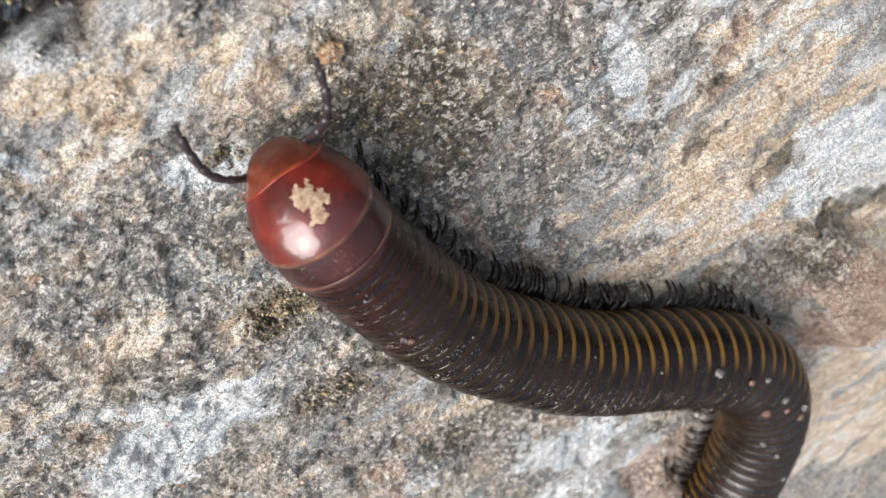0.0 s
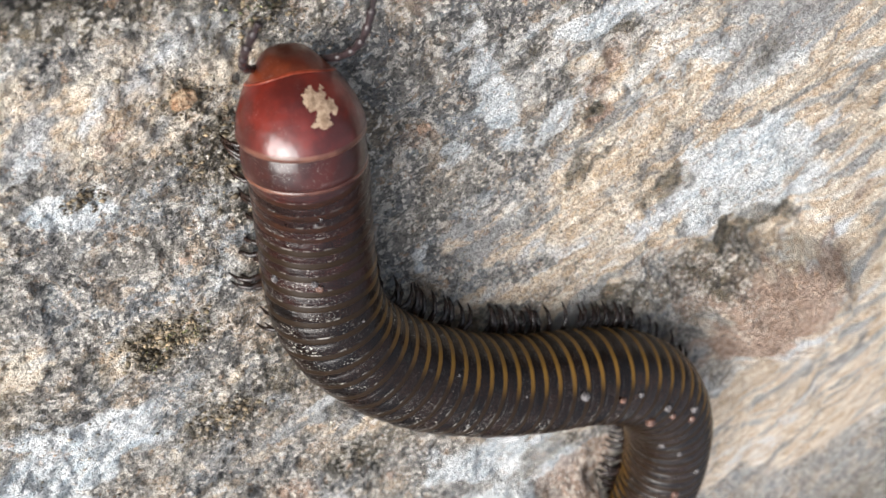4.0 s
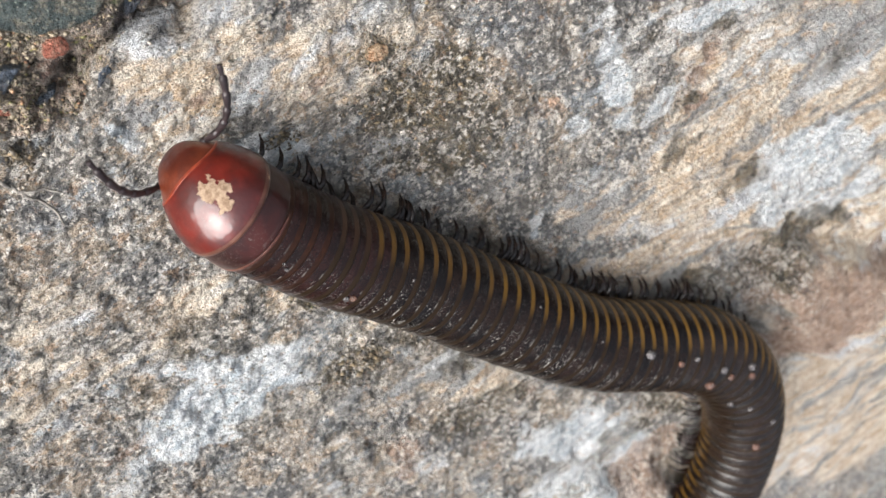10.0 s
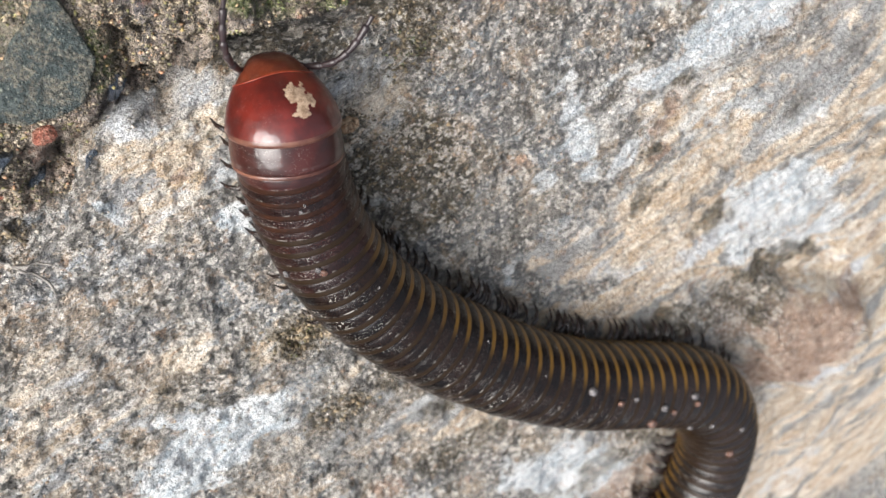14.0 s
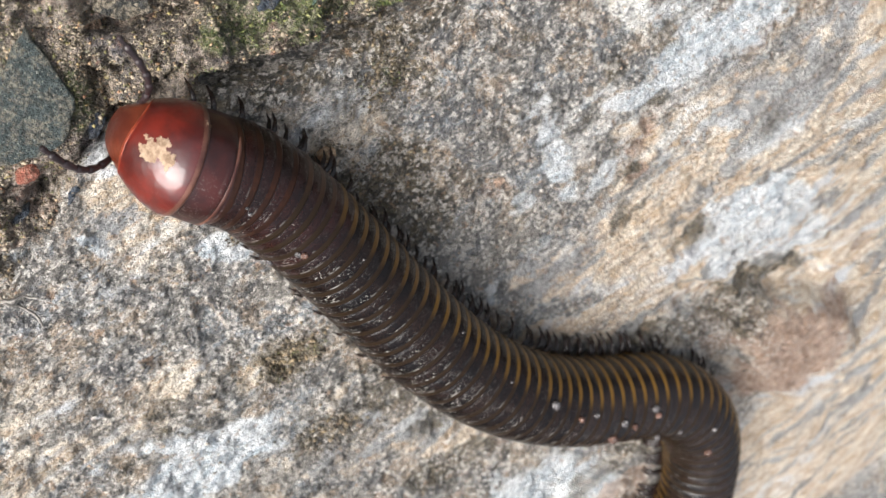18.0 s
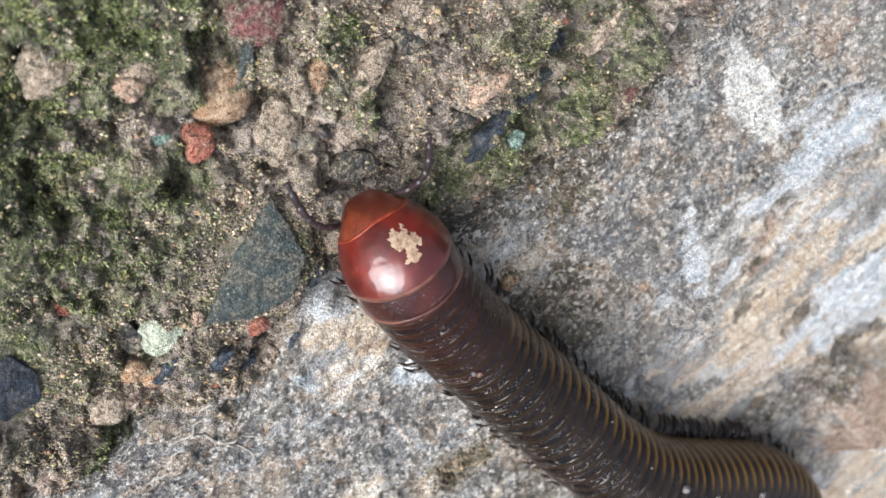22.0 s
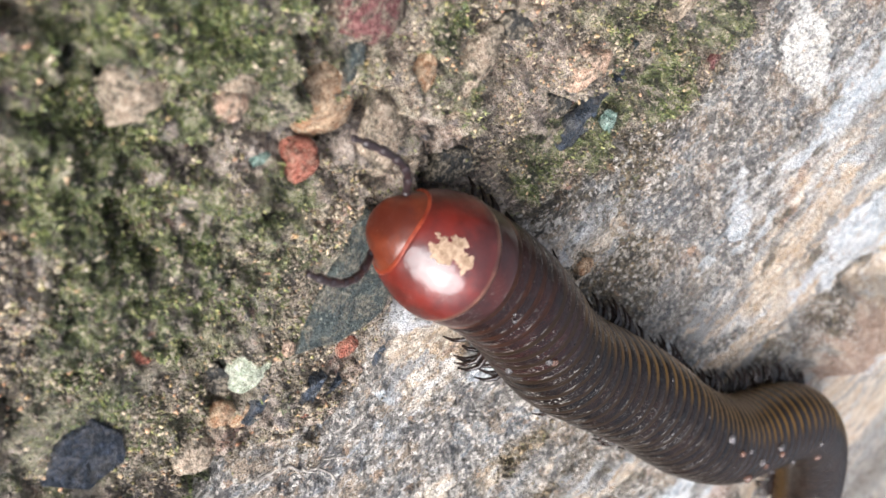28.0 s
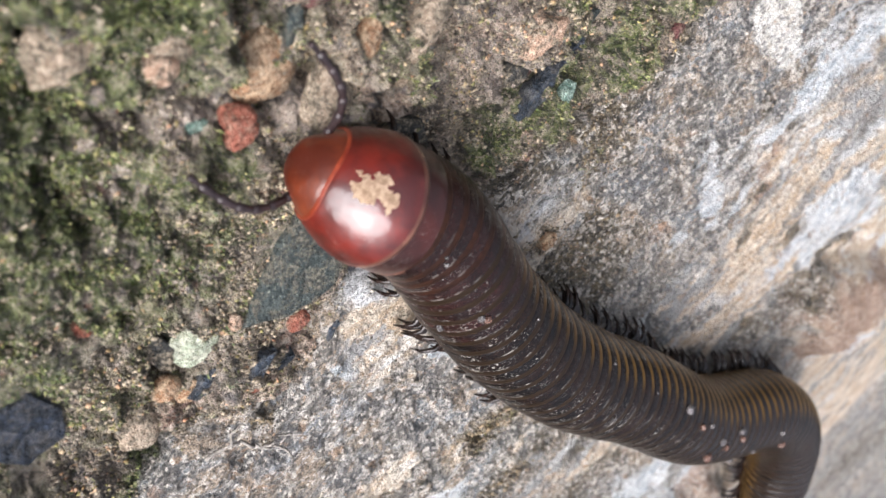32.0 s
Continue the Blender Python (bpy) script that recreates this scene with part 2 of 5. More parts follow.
def mortar_material():
    n = Nodes("mossy_mortar")
    grain = n.noise(1800, 4, 0.75)
    fleck = n.noise(700, 5, 0.7, 0.3)
    mid = n.noise(230, 6, 0.7, 0.7)
    wide = n.noise(80, 5, 0.65, 0.6)
    lump = n.flakes(620, 0.0009)
    base = n.mix(n.step(wide, 0.43, 0.57), (0.135, 0.112, 0.090), (0.32, 0.265, 0.205))
    base = n.mix(n.step(mid, 0.52, 0.59, 0, 0.85), base, (0.64, 0.52, 0.40))
    base = n.mix(n.step(n.noise(190, 5, 0.7), 0.53, 0.60, 0, 0.8), base, (0.15, 0.142, 0.145))
    base = n.mix(n.step(n.noise(150, 5, 0.7), 0.57, 0.65, 0, 0.65), base, (0.40, 0.205, 0.135))
    base = n.mix(n.step(lump, 0.62, 0.92, 0, 0.65), base, (0.64, 0.55, 0.44))
    # low faces are darkened to paint in the shade of crevices
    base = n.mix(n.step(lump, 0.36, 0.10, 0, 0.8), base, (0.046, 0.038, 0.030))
    buff = n.math("MULTIPLY", n.mask("buff"), n.step(mid, 0.38, 0.50))
    base = n.mix(buff, base, n.mix(n.step(fleck, 0.44, 0.57), (0.46, 0.335, 0.24), (0.82, 0.69, 0.54)))
    green = n.math("MULTIPLY", n.mask("moss"), n.step(mid, 0.38, 0.50))
    base = n.mix(green, base, n.mix(n.step(fleck, 0.43, 0.58), (0.030, 0.044, 0.013), (0.19, 0.22, 0.074)))
    base = n.mix(n.step(fleck, 0.55, 0.62, 0, 0.4), base, (0.62, 0.55, 0.43))
    # pits of fleck and grain darkened too, crevice shade put into the colour
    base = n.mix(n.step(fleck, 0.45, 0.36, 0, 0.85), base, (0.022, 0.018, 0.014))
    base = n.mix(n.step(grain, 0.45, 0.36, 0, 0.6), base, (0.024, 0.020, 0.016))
    n.bump(n.noise(420, 6, 0.72, 0.4), 0.0030, 0.9)
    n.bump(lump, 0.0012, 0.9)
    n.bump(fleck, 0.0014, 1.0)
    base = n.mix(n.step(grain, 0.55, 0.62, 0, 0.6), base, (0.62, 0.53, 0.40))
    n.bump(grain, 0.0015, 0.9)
    base = n.mix(1.0, base, (0.87, 0.86, 0.92), "MULTIPLY")
    return n.done(base, n.step(grain, 0.40, 0.56, 0.32, 0.92))


def chitin(name, dark, light, rough, band=0.0, gloss=0.0, shine=0.2):
    n = Nodes(name)
    own = n.coords
    shift = n.tree.nodes.new("ShaderNodeVectorMath")
    shift.operation = "ADD"
    n.put(shift.inputs[0], n.coords)
    n.put(shift.inputs[1], n.math("MULTIPLY", n.random(), 0.7))
    n.coords = shift.outputs["Vector"]
    grain = n.noise(2600, 4, 0.7)
    wide = n.noise(260, 4, 0.6)
    base = n.mix(n.step(wide, 0.35, 0.7), dark, light)
    split = n.tree.nodes.new("ShaderNodeSeparateXYZ")
    n.put(split.inputs[0], own)
    flank = n.step(split.outputs["Y"], 0.0022, -0.0025, 0.10, 1.0)
    # dust: scattered grains, and a broken line in the groove before the rim
    dust = n.math("MULTIPLY", n.step(n.noise(6200, 3, 0.7, 0.6, n.stretch(1.0, 0.7, 0.7)), 0.61, 0.65), n.step(n.noise(240, 3), 0.44, 0.56))
    line = n.math("MULTIPLY", n.step(split.outputs["X"], 0.00022, 0.00031), n.step(split.outputs["X"], 0.00050, 0.00038))
    line = n.math("MULTIPLY", line, n.step(n.noise(700, 4, 0.75), 0.53, 0.60, 0, 0.38))
    dust = n.math("MULTIPLY", n.math("MAXIMUM", dust, line), flank)
    base = n.mix(n.math("MULTIPLY", dust, band), base, (0.56, 0.53, 0.48))
    if rough > 0.33:
        n.bump(n.noise(230, 3, 0.5), 0.0006, 0.45)
        n.bump(n.noise(1500, 3, 0.6, 0.8), 0.00003, 0.35)
    else:
        n.bump(n.noise(900, 4, 0.6, 0.0, n.stretch(3.0, 0.35, 0.35)), 0.00012, 0.6)
        n.bump(n.noise(1100, 4, 0.65), 0.00022, 0.45)
    rough_map = n.math("ADD", n.step(grain, 0.3, 0.7, rough - 0.05, rough + 0.10), n.math("MULTIPLY", dust, 0.3))
    return n.done(base, rough_map, Coat_Weight=gloss, Coat_Roughness=0.15, Specular_IOR_Level=shine)


def plain(name, a, b, scale, rough, depth=0.0, **more):
    n = Nodes(name)
    base = n.mix(n.step(n.noise(scale, 5, 0.65), 0.32, 0.68), a, b)
    if depth:
        n.bump(n.noise(scale * 2.5, 5, 0.7), depth, 0.9)
    return n.done(base, rough, **more)


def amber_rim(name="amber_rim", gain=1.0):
    """Amber on the +y flank, weaker low down, dull brown over the back and the -y flank."""
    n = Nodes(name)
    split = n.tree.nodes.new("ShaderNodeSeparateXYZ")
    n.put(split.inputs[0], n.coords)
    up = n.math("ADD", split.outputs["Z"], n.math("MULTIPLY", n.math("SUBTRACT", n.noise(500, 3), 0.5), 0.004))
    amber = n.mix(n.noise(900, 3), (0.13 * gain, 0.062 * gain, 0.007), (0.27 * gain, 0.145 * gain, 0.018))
    flank_amber = n.math("MAXIMUM", n.step(split.outputs["Y"], 0.0026, 0.0054), n.step(up, 0.0010, -0.0022, 0, 0.55))
    base = n.mix(flank_amber, (0.0125, 0.0066, 0.0026), amber)
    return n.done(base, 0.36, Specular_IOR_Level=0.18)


SLAB = slab_material()
MORTAR = mortar_material()
RING = chitin("dark_brown_chitin", (0.0024, 0.0014, 0.0012), (0.0085, 0.0038, 0.0022), 0.26, 1.0, 0.42, 0.04)
RING_FAR = chitin("dull_brown_chitin", (0.0032, 0.0018, 0.0013), (0.0110, 0.0050, 0.0026), 0.24, 0.35, 0.62, 0.05)
RING_WARM = chitin("warm_brown_chitin", (0.0060, 0.0022, 0.0017), (0.0150, 0.0040, 0.0027), 0.28, 0.45, 0.5, 0.05)
RING_RED = chitin("red_brown_chitin", (0.014, 0.0028, 0.0020), (0.038, 0.0058, 0.0036), 0.34, 0.3, 0.55, 0.20)
COLLUM = chitin("polished_red_chitin", (0.038, 0.0038, 0.0024), (0.104, 0.0088, 0.0044), 0.36, 0.1, 0.82, 0.26)
HEAD = chitin("orange_brown_chitin", (0.052, 0.0080, 0.0034), (0.125, 0.024, 0.0074), 0.36, 0.1, 0.8, 0.3)
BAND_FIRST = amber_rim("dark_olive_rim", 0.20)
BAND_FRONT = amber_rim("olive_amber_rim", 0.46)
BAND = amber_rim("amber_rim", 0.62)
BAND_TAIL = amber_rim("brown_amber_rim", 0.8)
BAND_DARK = plain("maroon_brown_rim", (0.010, 0.0042, 0.0026), (0.026, 0.0095, 0.0048), 700, 0.28, 0.00005, Specular_IOR_Level=0.16)
SEAM = plain("orange_seam", (0.10, 0.013, 0.006), (0.20, 0.036, 0.015), 900, 0.3, Specular_IOR_Level=0.3)
LEG = plain("black_brown_chitin", (0.006, 0.004, 0.0036), (0.022, 0.012, 0.009), 900, 0.24, Specular_IOR_Level=0.35)
ANTENNA = plain("dark_antenna_chitin", (0.012, 0.008, 0.0085), (0.032, 0.021, 0.022), 1200, 0.30, Specular_IOR_Level=0.4)
SEAM_DULL = plain("dull_orange_margin", (0.034, 0.009, 0.006), (0.12, 0.052, 0.034), 260, 0.30, Specular_IOR_Level=0.35, Coat_Weight=0.2, Coat_Roughness=0.15)
BEAD = plain("pale_bead", (0.014, 0.011, 0.010), (0.11, 0.10, 0.10), 2400, 0.06, 0.0002, Specular_IOR_Level=0.9)
CRUMB = plain("pinkish_crumb", (0.030, 0.013, 0.009), (0.14, 0.068, 0.045), 2400, 0.18, 0.0002, Specular_IOR_Level=0.7)
MUD = plain("dried_mud", (0.20, 0.125, 0.075), (0.44, 0.32, 0.22), 2200, 0.9, 0.0003)


# ---------------------------------------------------------------- mesh helpers
def mesh_of(name, bm, material, smooth=True):
    me = bpy.data.meshes.new(name)
    bmesh.ops.recalc_face_normals(bm, faces=bm.faces)
    bm.to_mesh(me)
    bm.free()
    for p in me.polygons:
        p.use_smooth = smooth
    me.materials.append(material)
    return me


def part(name, bm, material, parent, label="", smooth=True):
    """Links a bmesh, or a mesh that is shared, as one mesh object under a thing or a part."""
    me = bm if isinstance(bm, bpy.types.Mesh) else mesh_of(name, bm, material, smooth)
    ob = new(name, me)
    ob.parent = parent
    return tagged(ob, label)


def lathe(profile, segments=56, droop=None):
    """A body of revolution about x. profile: (x, r) in millimetres; droop(x, angle) shapes the radius."""
    bm = bmesh.new()
    rows = []
    for x, r in profile:
        row = []
        for k in range(segments):
            a = 2 * math.pi * k / segments
            q = r * (droop(x, a) if droop else 1.0)
            row.append(bm.verts.new((x * MM, q * math.sin(a) * MM, q * math.cos(a) * MM)))
        rows.append(row)
    for one, two in zip(rows, rows[1:]):
        for k in range(segments):
            bm.faces.new((one[k], one[(k + 1) % segments], two[(k + 1) % segments], two[k]))
    return bm


def tube(points, radii, segments=8):
    """A tapered tube through points (millimetres), closed at both ends."""
    bm = bmesh.new()
    pts = [Vector(p) * MM for p in points]
    rows = []
    for k, p in enumerate(pts):
        way = (pts[min(k + 1, len(pts) - 1)] - pts[max(k - 1, 0)]).normalized()
        side = way.orthogonal().normalized() if k == 0 else (side - way * side.dot(way)).normalized()
        up = way.cross(side)
        rows.append([bm.verts.new(p + (side * math.cos(a) + up * math.sin(a)) * radii[k] * MM)
                     for a in (2 * math.pi * j / segments for j in range(segments))])
    for one, two in zip(rows, rows[1:]):
        for j in range(segments):
            bm.faces.new((one[j], one[(j + 1) % segments], two[(j + 1) % segments], two[j]))
    bm.faces.new(rows[0][::-1])
    bm.faces.new(rows[-1])
    return bm


# ---------------------------------------------------------------- noise on arrays
def lattice(x, y, seed):
    xi, yi = np.floor(x).astype(np.int64), np.floor(y).astype(np.int64)
    fx, fy = x - xi, y - yi
    ux, uy = fx * fx * (3 - 2 * fx), fy * fy * (3 - 2 * fy)

    def h(a, b):
        v = (a * 374761393 + b * 668265263 + seed * 982451653) & 0x7FFFFFFF
        v = ((v ^ (v >> 13)) * 1274126177) & 0x7FFFFFFF
        v = v ^ (v >> 16)
        return (v & 0xFFFF) / 65535.0

    return (h(xi, yi) * (1 - ux) + h(xi + 1, yi) * ux) * (1 - uy) + (h(xi, yi + 1) * (1 - ux) + h(xi + 1, yi + 1) * ux) * uy


def fbm(x, y, size, octaves=4, seed=1, gain=0.5):
    total, amp, norm = 0.0, 1.0, 0.0
    for k in range(octaves):
        a = 0.6 * k
        xr, yr = x * math.cos(a) - y * math.sin(a), x * math.sin(a) + y * math.cos(a)
        total = total + amp * (lattice(xr / size + 17.3 * k, yr / size - 9.1 * k, seed + k) - 0.5)
        norm += amp
        amp *= gain
        size *= 0.5
    return 2 * total / norm


# ---------------------------------------------------------------- the ground
# outline of the stone slab, in millimetres
EDGE = [(-400, -180), (-120, -8), (-88, -2), (-79, 1.2), (-71, 2.8), (-66, 6.4), (-61, 7.2), (-54.6, 7.8), (-52.8, 12.8), (-48.6, 14.6),
        (-44, 15.6), (-37, 22), (-32, 22.6), (-24, 23.7), (-17, 25.6), (-12, 27.8), (-8, 30), (-4, 33.4), (0, 36.6), (4, 40.8), (20, 58),
        (60, 90), (300, 110), (300, -320), (-250, -330)]


def edge_distance(x, y):
    """Distance to the outline of the slab, positive on the slab."""
    best = np.full(np.shape(x), 1e9)
    inside = np.zeros(np.shape(x), bool)
    for (ax, ay), (bx, by) in zip(EDGE, EDGE[1:] + EDGE[:1]):
        dx, dy = bx - ax, by - ay
        k = np.clip(((x - ax) * dx + (y - ay) * dy) / (dx * dx + dy * dy), 0, 1)
        best = np.minimum(best, np.hypot(x - ax - k * dx, y - ay - k * dy))
        if ay != by:
            inside ^= ((ay > y) != (by > y)) & (x < (bx - ax) * (y - ay) / (by - ay) + ax)
    return np.where(inside, best, -best) + 0.9 * fbm(x, y, 5.0, 4, 31)


def smooth(v, low, high):
    k = np.clip((v - low) / (high - low), 0, 1)
    return k * k * (3 - 2 * k)


def blot(x, y, spots, seed, rough=0.7):
    """A mask of soft uneven blots: (x, y, half length, half width, turn in degrees, weight)."""
    out = np.zeros(np.shape(x))
    wx, wy = fbm(x, y, 7, 5, seed, 0.62), fbm(x, y, 7, 5, seed + 50, 0.62)
    for cx, cy, rx, ry, turn, weight in spots:
        near = (np.abs(x - cx) < 2.2 * max(rx, ry)) & (np.abs(y - cy) < 2.2 * max(rx, ry))
        if not near.any():
            continue
        px, py = x[near] - cx + wx[near] * rough * np.clip(rx, 1.5, 12), y[near] - cy + wy[near] * rough * np.clip(ry, 1.5, 8)
        c, s = math.cos(radians(turn)), math.sin(radians(turn))
        d = np.hypot((px * c + py * s) / rx, (py * c - px * s) / ry)
        out[near] = np.maximum(out[near], weight * smooth(d, 1.25, 0.7))
    return out


# swellings and hollows of the slab
LUMPS = [(64, -49, 18, 10, -32, 1.0), (24, -84, 16, 9, -30, 0.8)]
HOLLOWS = [(58, -31, 12, 5, -20, 1.0), (40, -32, 9, 4, -35, 0.8), (-31, -18, 3, 2, 0, 0.5), (-15, 16, 5, 4, 0, 0.3)]


MOSS = [(-72, 29, 9, 8, 20, 1.0), (-66, 47, 10, 7, 0, 1.0), (-26, 29, 8, 5, 35, 0.9), (-70, 5.4, 6, 3, 40, 1.0), (-49, 21.5, 2.2, 3.2, 0, 0.9),
        (-33, 25.7, 3, 2, 0, 1.0), (-42, 38, 5, 4, 0, 0.7), (-19, 41, 7, 6, 0, 0.8), (-43.5, 44, 3, 3, 0, 1.0), (-63, 24, 7, 5, 20, 0.8),
        (-72, 39, 7, 8, 0, 1.0), (-58, 43, 6, 4, 0, 0.8), (-80, 20, 6, 8, 0, 0.7), (-61, 33, 5, 4, 0, 0.9), (-15, 31, 6, 3, 45, 1.0), (-8, 37, 5, 3, 45, 0.9)]


def slab_height(x, y, d):
    z = 0.9 * fbm(x, y, 34, 3, 3) + 0.42 * fbm(x, y, 9, 3, 8) + 0.80 * fbm(x, y, 2.6, 4, 12, 0.64)
    z = z - 0.7 * smooth(fbm(x, y, 4.5, 3, 71), 0.22, 0.5)
    z = z + 0.42 * fbm(x, y, 1.15, 3, 431, 0.6) - 0.38 * smooth(fbm(x, y, 1.7, 3, 441), 0.20, 0.42)
    u, w = 0.883 * x + 0.469 * y, 0.883 * y - 0.469 * x
    layer = fbm(u * 0.5, w, 11, 5, 401, 0.55)
    for at in (-0.32, -0.14, 0.03, 0.19, 0.36):
        z = z + 0.34 * (smooth(layer, at - 0.014, at + 0.014) - 0.5)
    z = z + blot(x, y, LUMPS, 161, 0.3) * 6.0 - blot(x, y, HOLLOWS, 171, 0.3) * 2.6
    z = z - 4.5 * smooth(d, 2.7, 1.5) * smooth(x, -47.0, -42.0)
    return z - 6.0 * smooth(d, 0.3, -0.7) - 0.4 * smooth(d, 1.6, 0.0)


# beds of the two flat slate chips
BEDS = [(-54.6, 21.0, 8.5, 7.0, 60, 1.0), (-79.0, 17.6, 6.0, 5.5, 0, 1.0)]


# a crack that runs through the mortar above the slab, from point to point
CRACK = [(-46.0, 27.6), (-41.5, 27.0), (-37.0, 28.2), (-31.5, 29.6), (-26.0, 32.6)]


def crack_depth(x, y):
    best = np.full(np.shape(x), 1e9)
    wx = x + 0.5 * fbm(x, y, 3.0, 3, 611)
    wy = y + 0.7 * fbm(x, y, 2.4, 3, 621)
    for (ax, ay), (bx, by) in zip(CRACK, CRACK[1:]):
        dx, dy = bx - ax, by - ay
        k = np.clip(((wx - ax) * dx + (wy - ay) * dy) / (dx * dx + dy * dy), 0, 1)
        best = np.minimum(best, np.hypot(wx - ax - k * dx, wy - ay - k * dy))
    return smooth(best, 0.95, 0.3)


def mortar_height(x, y, d):
    z = -0.7 + 2.6 * fbm(x, y, 12, 4, 5, 0.55) + 3.0 * fbm(x, y, 3.2, 4, 22, 0.62) + 1.3 * fbm(x, y, 1.2, 3, 523, 0.7)
    z = z - 3.4 * smooth(fbm(x, y, 5.5, 4, 77), 0.14, 0.46)
    z = z + 0.9 * blot(x, y, MOSS, 151, 0.6) * smooth(fbm(x, y, 3.5, 3, 205), -0.3, 0.4)
    z = z - 3.6 * crack_depth(x, y)
    bed = blot(x, y, BEDS, 191, 0.1)
    z = z * (1 - bed) - 1.0 * bed
    # along its far part the mortar stands higher than the slab
    far = smooth(x, -47.0, -42.0)
    z = z + (0.3 + 2.3 * far) * smooth(d, -7.0, -2.5) - 1.5 * smooth(d, -3.2, -0.6) * (1 - far)
    return z - 6.0 * smooth(d, 0.6, 2.4) * (1 - far) - 7.0 * smooth(d, -0.7, 0.1) * far


def surface_height(x, y):
    """The upper of the two grounds, for a few points."""
    x, y = np.atleast_1d(np.asarray(x, float)), np.atleast_1d(np.asarray(y, float))
    d = edge_distance(x, y)
    return np.where(d > 0.2, slab_height(x, y, d), np.maximum(mortar_height(x, y, d), slab_height(x, y, d)))


def spread(low, high, fine_low, fine_high, fine):
    """Positions along one axis: fine in the middle, coarser outward."""
    mid = list(np.arange(fine_low, fine_high, fine))
    for sign in (-1, 1):
        at, gap = (fine_low if sign < 0 else fine_high), fine
        side = []
        while (at > low if sign < 0 else at < high):
            gap = gap * 1.04 if gap < 2.0 else gap * 1.35
            at += sign * gap
            side.append(at)
        mid = side[::-1] + mid if sign < 0 else mid + side
    return np.array(mid)


def sheet(name, xs, ys, height, keep, masks, material, label):
    X, Y = np.meshgrid(xs, ys, indexing="ij")
    D = edge_distance(X, Y)
    Z = height(X, Y, D)
    use = keep(D)
    quad = use[:-1, :-1] & use[1:, :-1] & use[:-1, 1:] & use[1:, 1:]
    idx = np.arange(X.size).reshape(X.shape)
    faces = np.stack([idx[:-1, :-1][quad], idx[1:, :-1][quad], idx[1:, 1:][quad], idx[:-1, 1:][quad]], 1)
    used = np.zeros(X.size, bool)
    used[faces.ravel()] = True
    renum = np.cumsum(used) - 1
    verts = np.stack([X.ravel(), Y.ravel(), Z.ravel()], 1)[used] * MM
    faces = renum[faces]
    me = bpy.data.meshes.new(name)
    me.vertices.add(len(verts))
    me.vertices.foreach_set("co", verts.ravel().astype(np.float32))
    me.loops.add(faces.size)
    me.loops.foreach_set("vertex_index", faces.ravel().astype(np.int32))
    me.polygons.add(len(faces))
    me.polygons.foreach_set("loop_start", np.arange(0, faces.size, 4, dtype=np.int32))
    me.polygons.foreach_set("use_smooth", np.ones(len(faces), bool))
    me.update(calc_edges=True)
    for key, fn in masks.items():
        attr = me.attributes.new(key, "FLOAT", "POINT")
        attr.data.foreach_set("value", fn(X, Y, D).ravel()[used].astype(np.float32))
    me.materials.append(material)
    return tagged(new(name, me), label, kind="structure")



STAINS_AND_SHADE = {key: [] for key in ("tan", "pale", "cream", "dark", "rust")}


def stain_or_shade(kind, x, y, half_length, half_width, turn, weight):
    """A patch of another colour on the slab, some of them painted shade: millimetres, degrees, and how strong it is."""
    STAINS_AND_SHADE[kind].append((x, y, half_length, half_width, turn, weight))


stain_or_shade("tan", 32.2, 3.3, 29.3, 11.6, -6, 0.5)
stain_or_shade("tan", 34.2, -3.8, 17.6, 6.5, 1, 0.9)
stain_or_shade("tan", 22.5, -18.1, 16.4, 5.6, -11, 0.8)
stain_or_shade("tan", 12.4, -26.9, 9.2, 2.0, -170, 1)
stain_or_shade("tan", 37.1, -11.2, 7.0, 5.3, 20, 0.9)
stain_or_shade("tan", 68.4, -56.2, 18.3, 10.3, -10, 0.7)
stain_or_shade("tan", 76.6, -82.4, 11.9, 22.9, 17, 0.9)
stain_or_shade("tan", -28.7, -39.3, 12.2, 3.9, -19, 0.6)
stain_or_shade("tan", -7.0, -43.0, 9.9, 4.1, -22, 0.8)
stain_or_shade("tan", -14.0, -59.0, 6.5, 5.5, 1, 0.6)
stain_or_shade("tan", -38.1, 7.9, 8.1, 2.8, 11, 0.6)
stain_or_shade("tan", -61.9, -11.0, 3.5, 1.6, -22, 0.7)
stain_or_shade("tan", -47.7, 8.0, 3.3, 1.7, -1, 0.6)
stain_or_shade("tan", 41.9, -0.2, 22.4, 8.2, 13, 0.8)
stain_or_shade("tan", 9.3, -17.5, 9.8, 4.7, -9, 0.8)
stain_or_shade("tan", 60.8, 9.5, 7.6, 8.4, 38, 0.9)
stain_or_shade("tan", 84.8, -71.7, 29.7, 12.2, -32, 0.7)
stain_or_shade("tan", -18.5, -36.1, 11.9, 5.7, -39, 0.5)
stain_or_shade("tan", -46.3, 2.1, 6.2, 2.8, -35, 0.6)
stain_or_shade("tan", 32.0, -3.4, 18.8, 5.5, -29, 0.9)
stain_or_shade("tan", 27.7, -21.4, 12.7, 6.8, -7, 0.8)
stain_or_shade("tan", -46.4, 9.6, 6.3, 1.9, -60, 0.5)
stain_or_shade("tan", -39.8, 7.7, 8.1, 3.0, -45, 0.6)
stain_or_shade("tan", -25.2, 10.0, 6.3, 2.5, -34, 0.6)
stain_or_shade("tan", 36.0, -1.8, 15.5, 7.4, -3, 0.6)
stain_or_shade("tan", -47.9, 5.5, 3.9, 2.0, -48, 0.5)
stain_or_shade("pale", -43.1, -28.6, 10.4, 2.2, -20, 1)
stain_or_shade("pale", -45.3, -34.0, 7.4, 2.3, -23, 0.9)
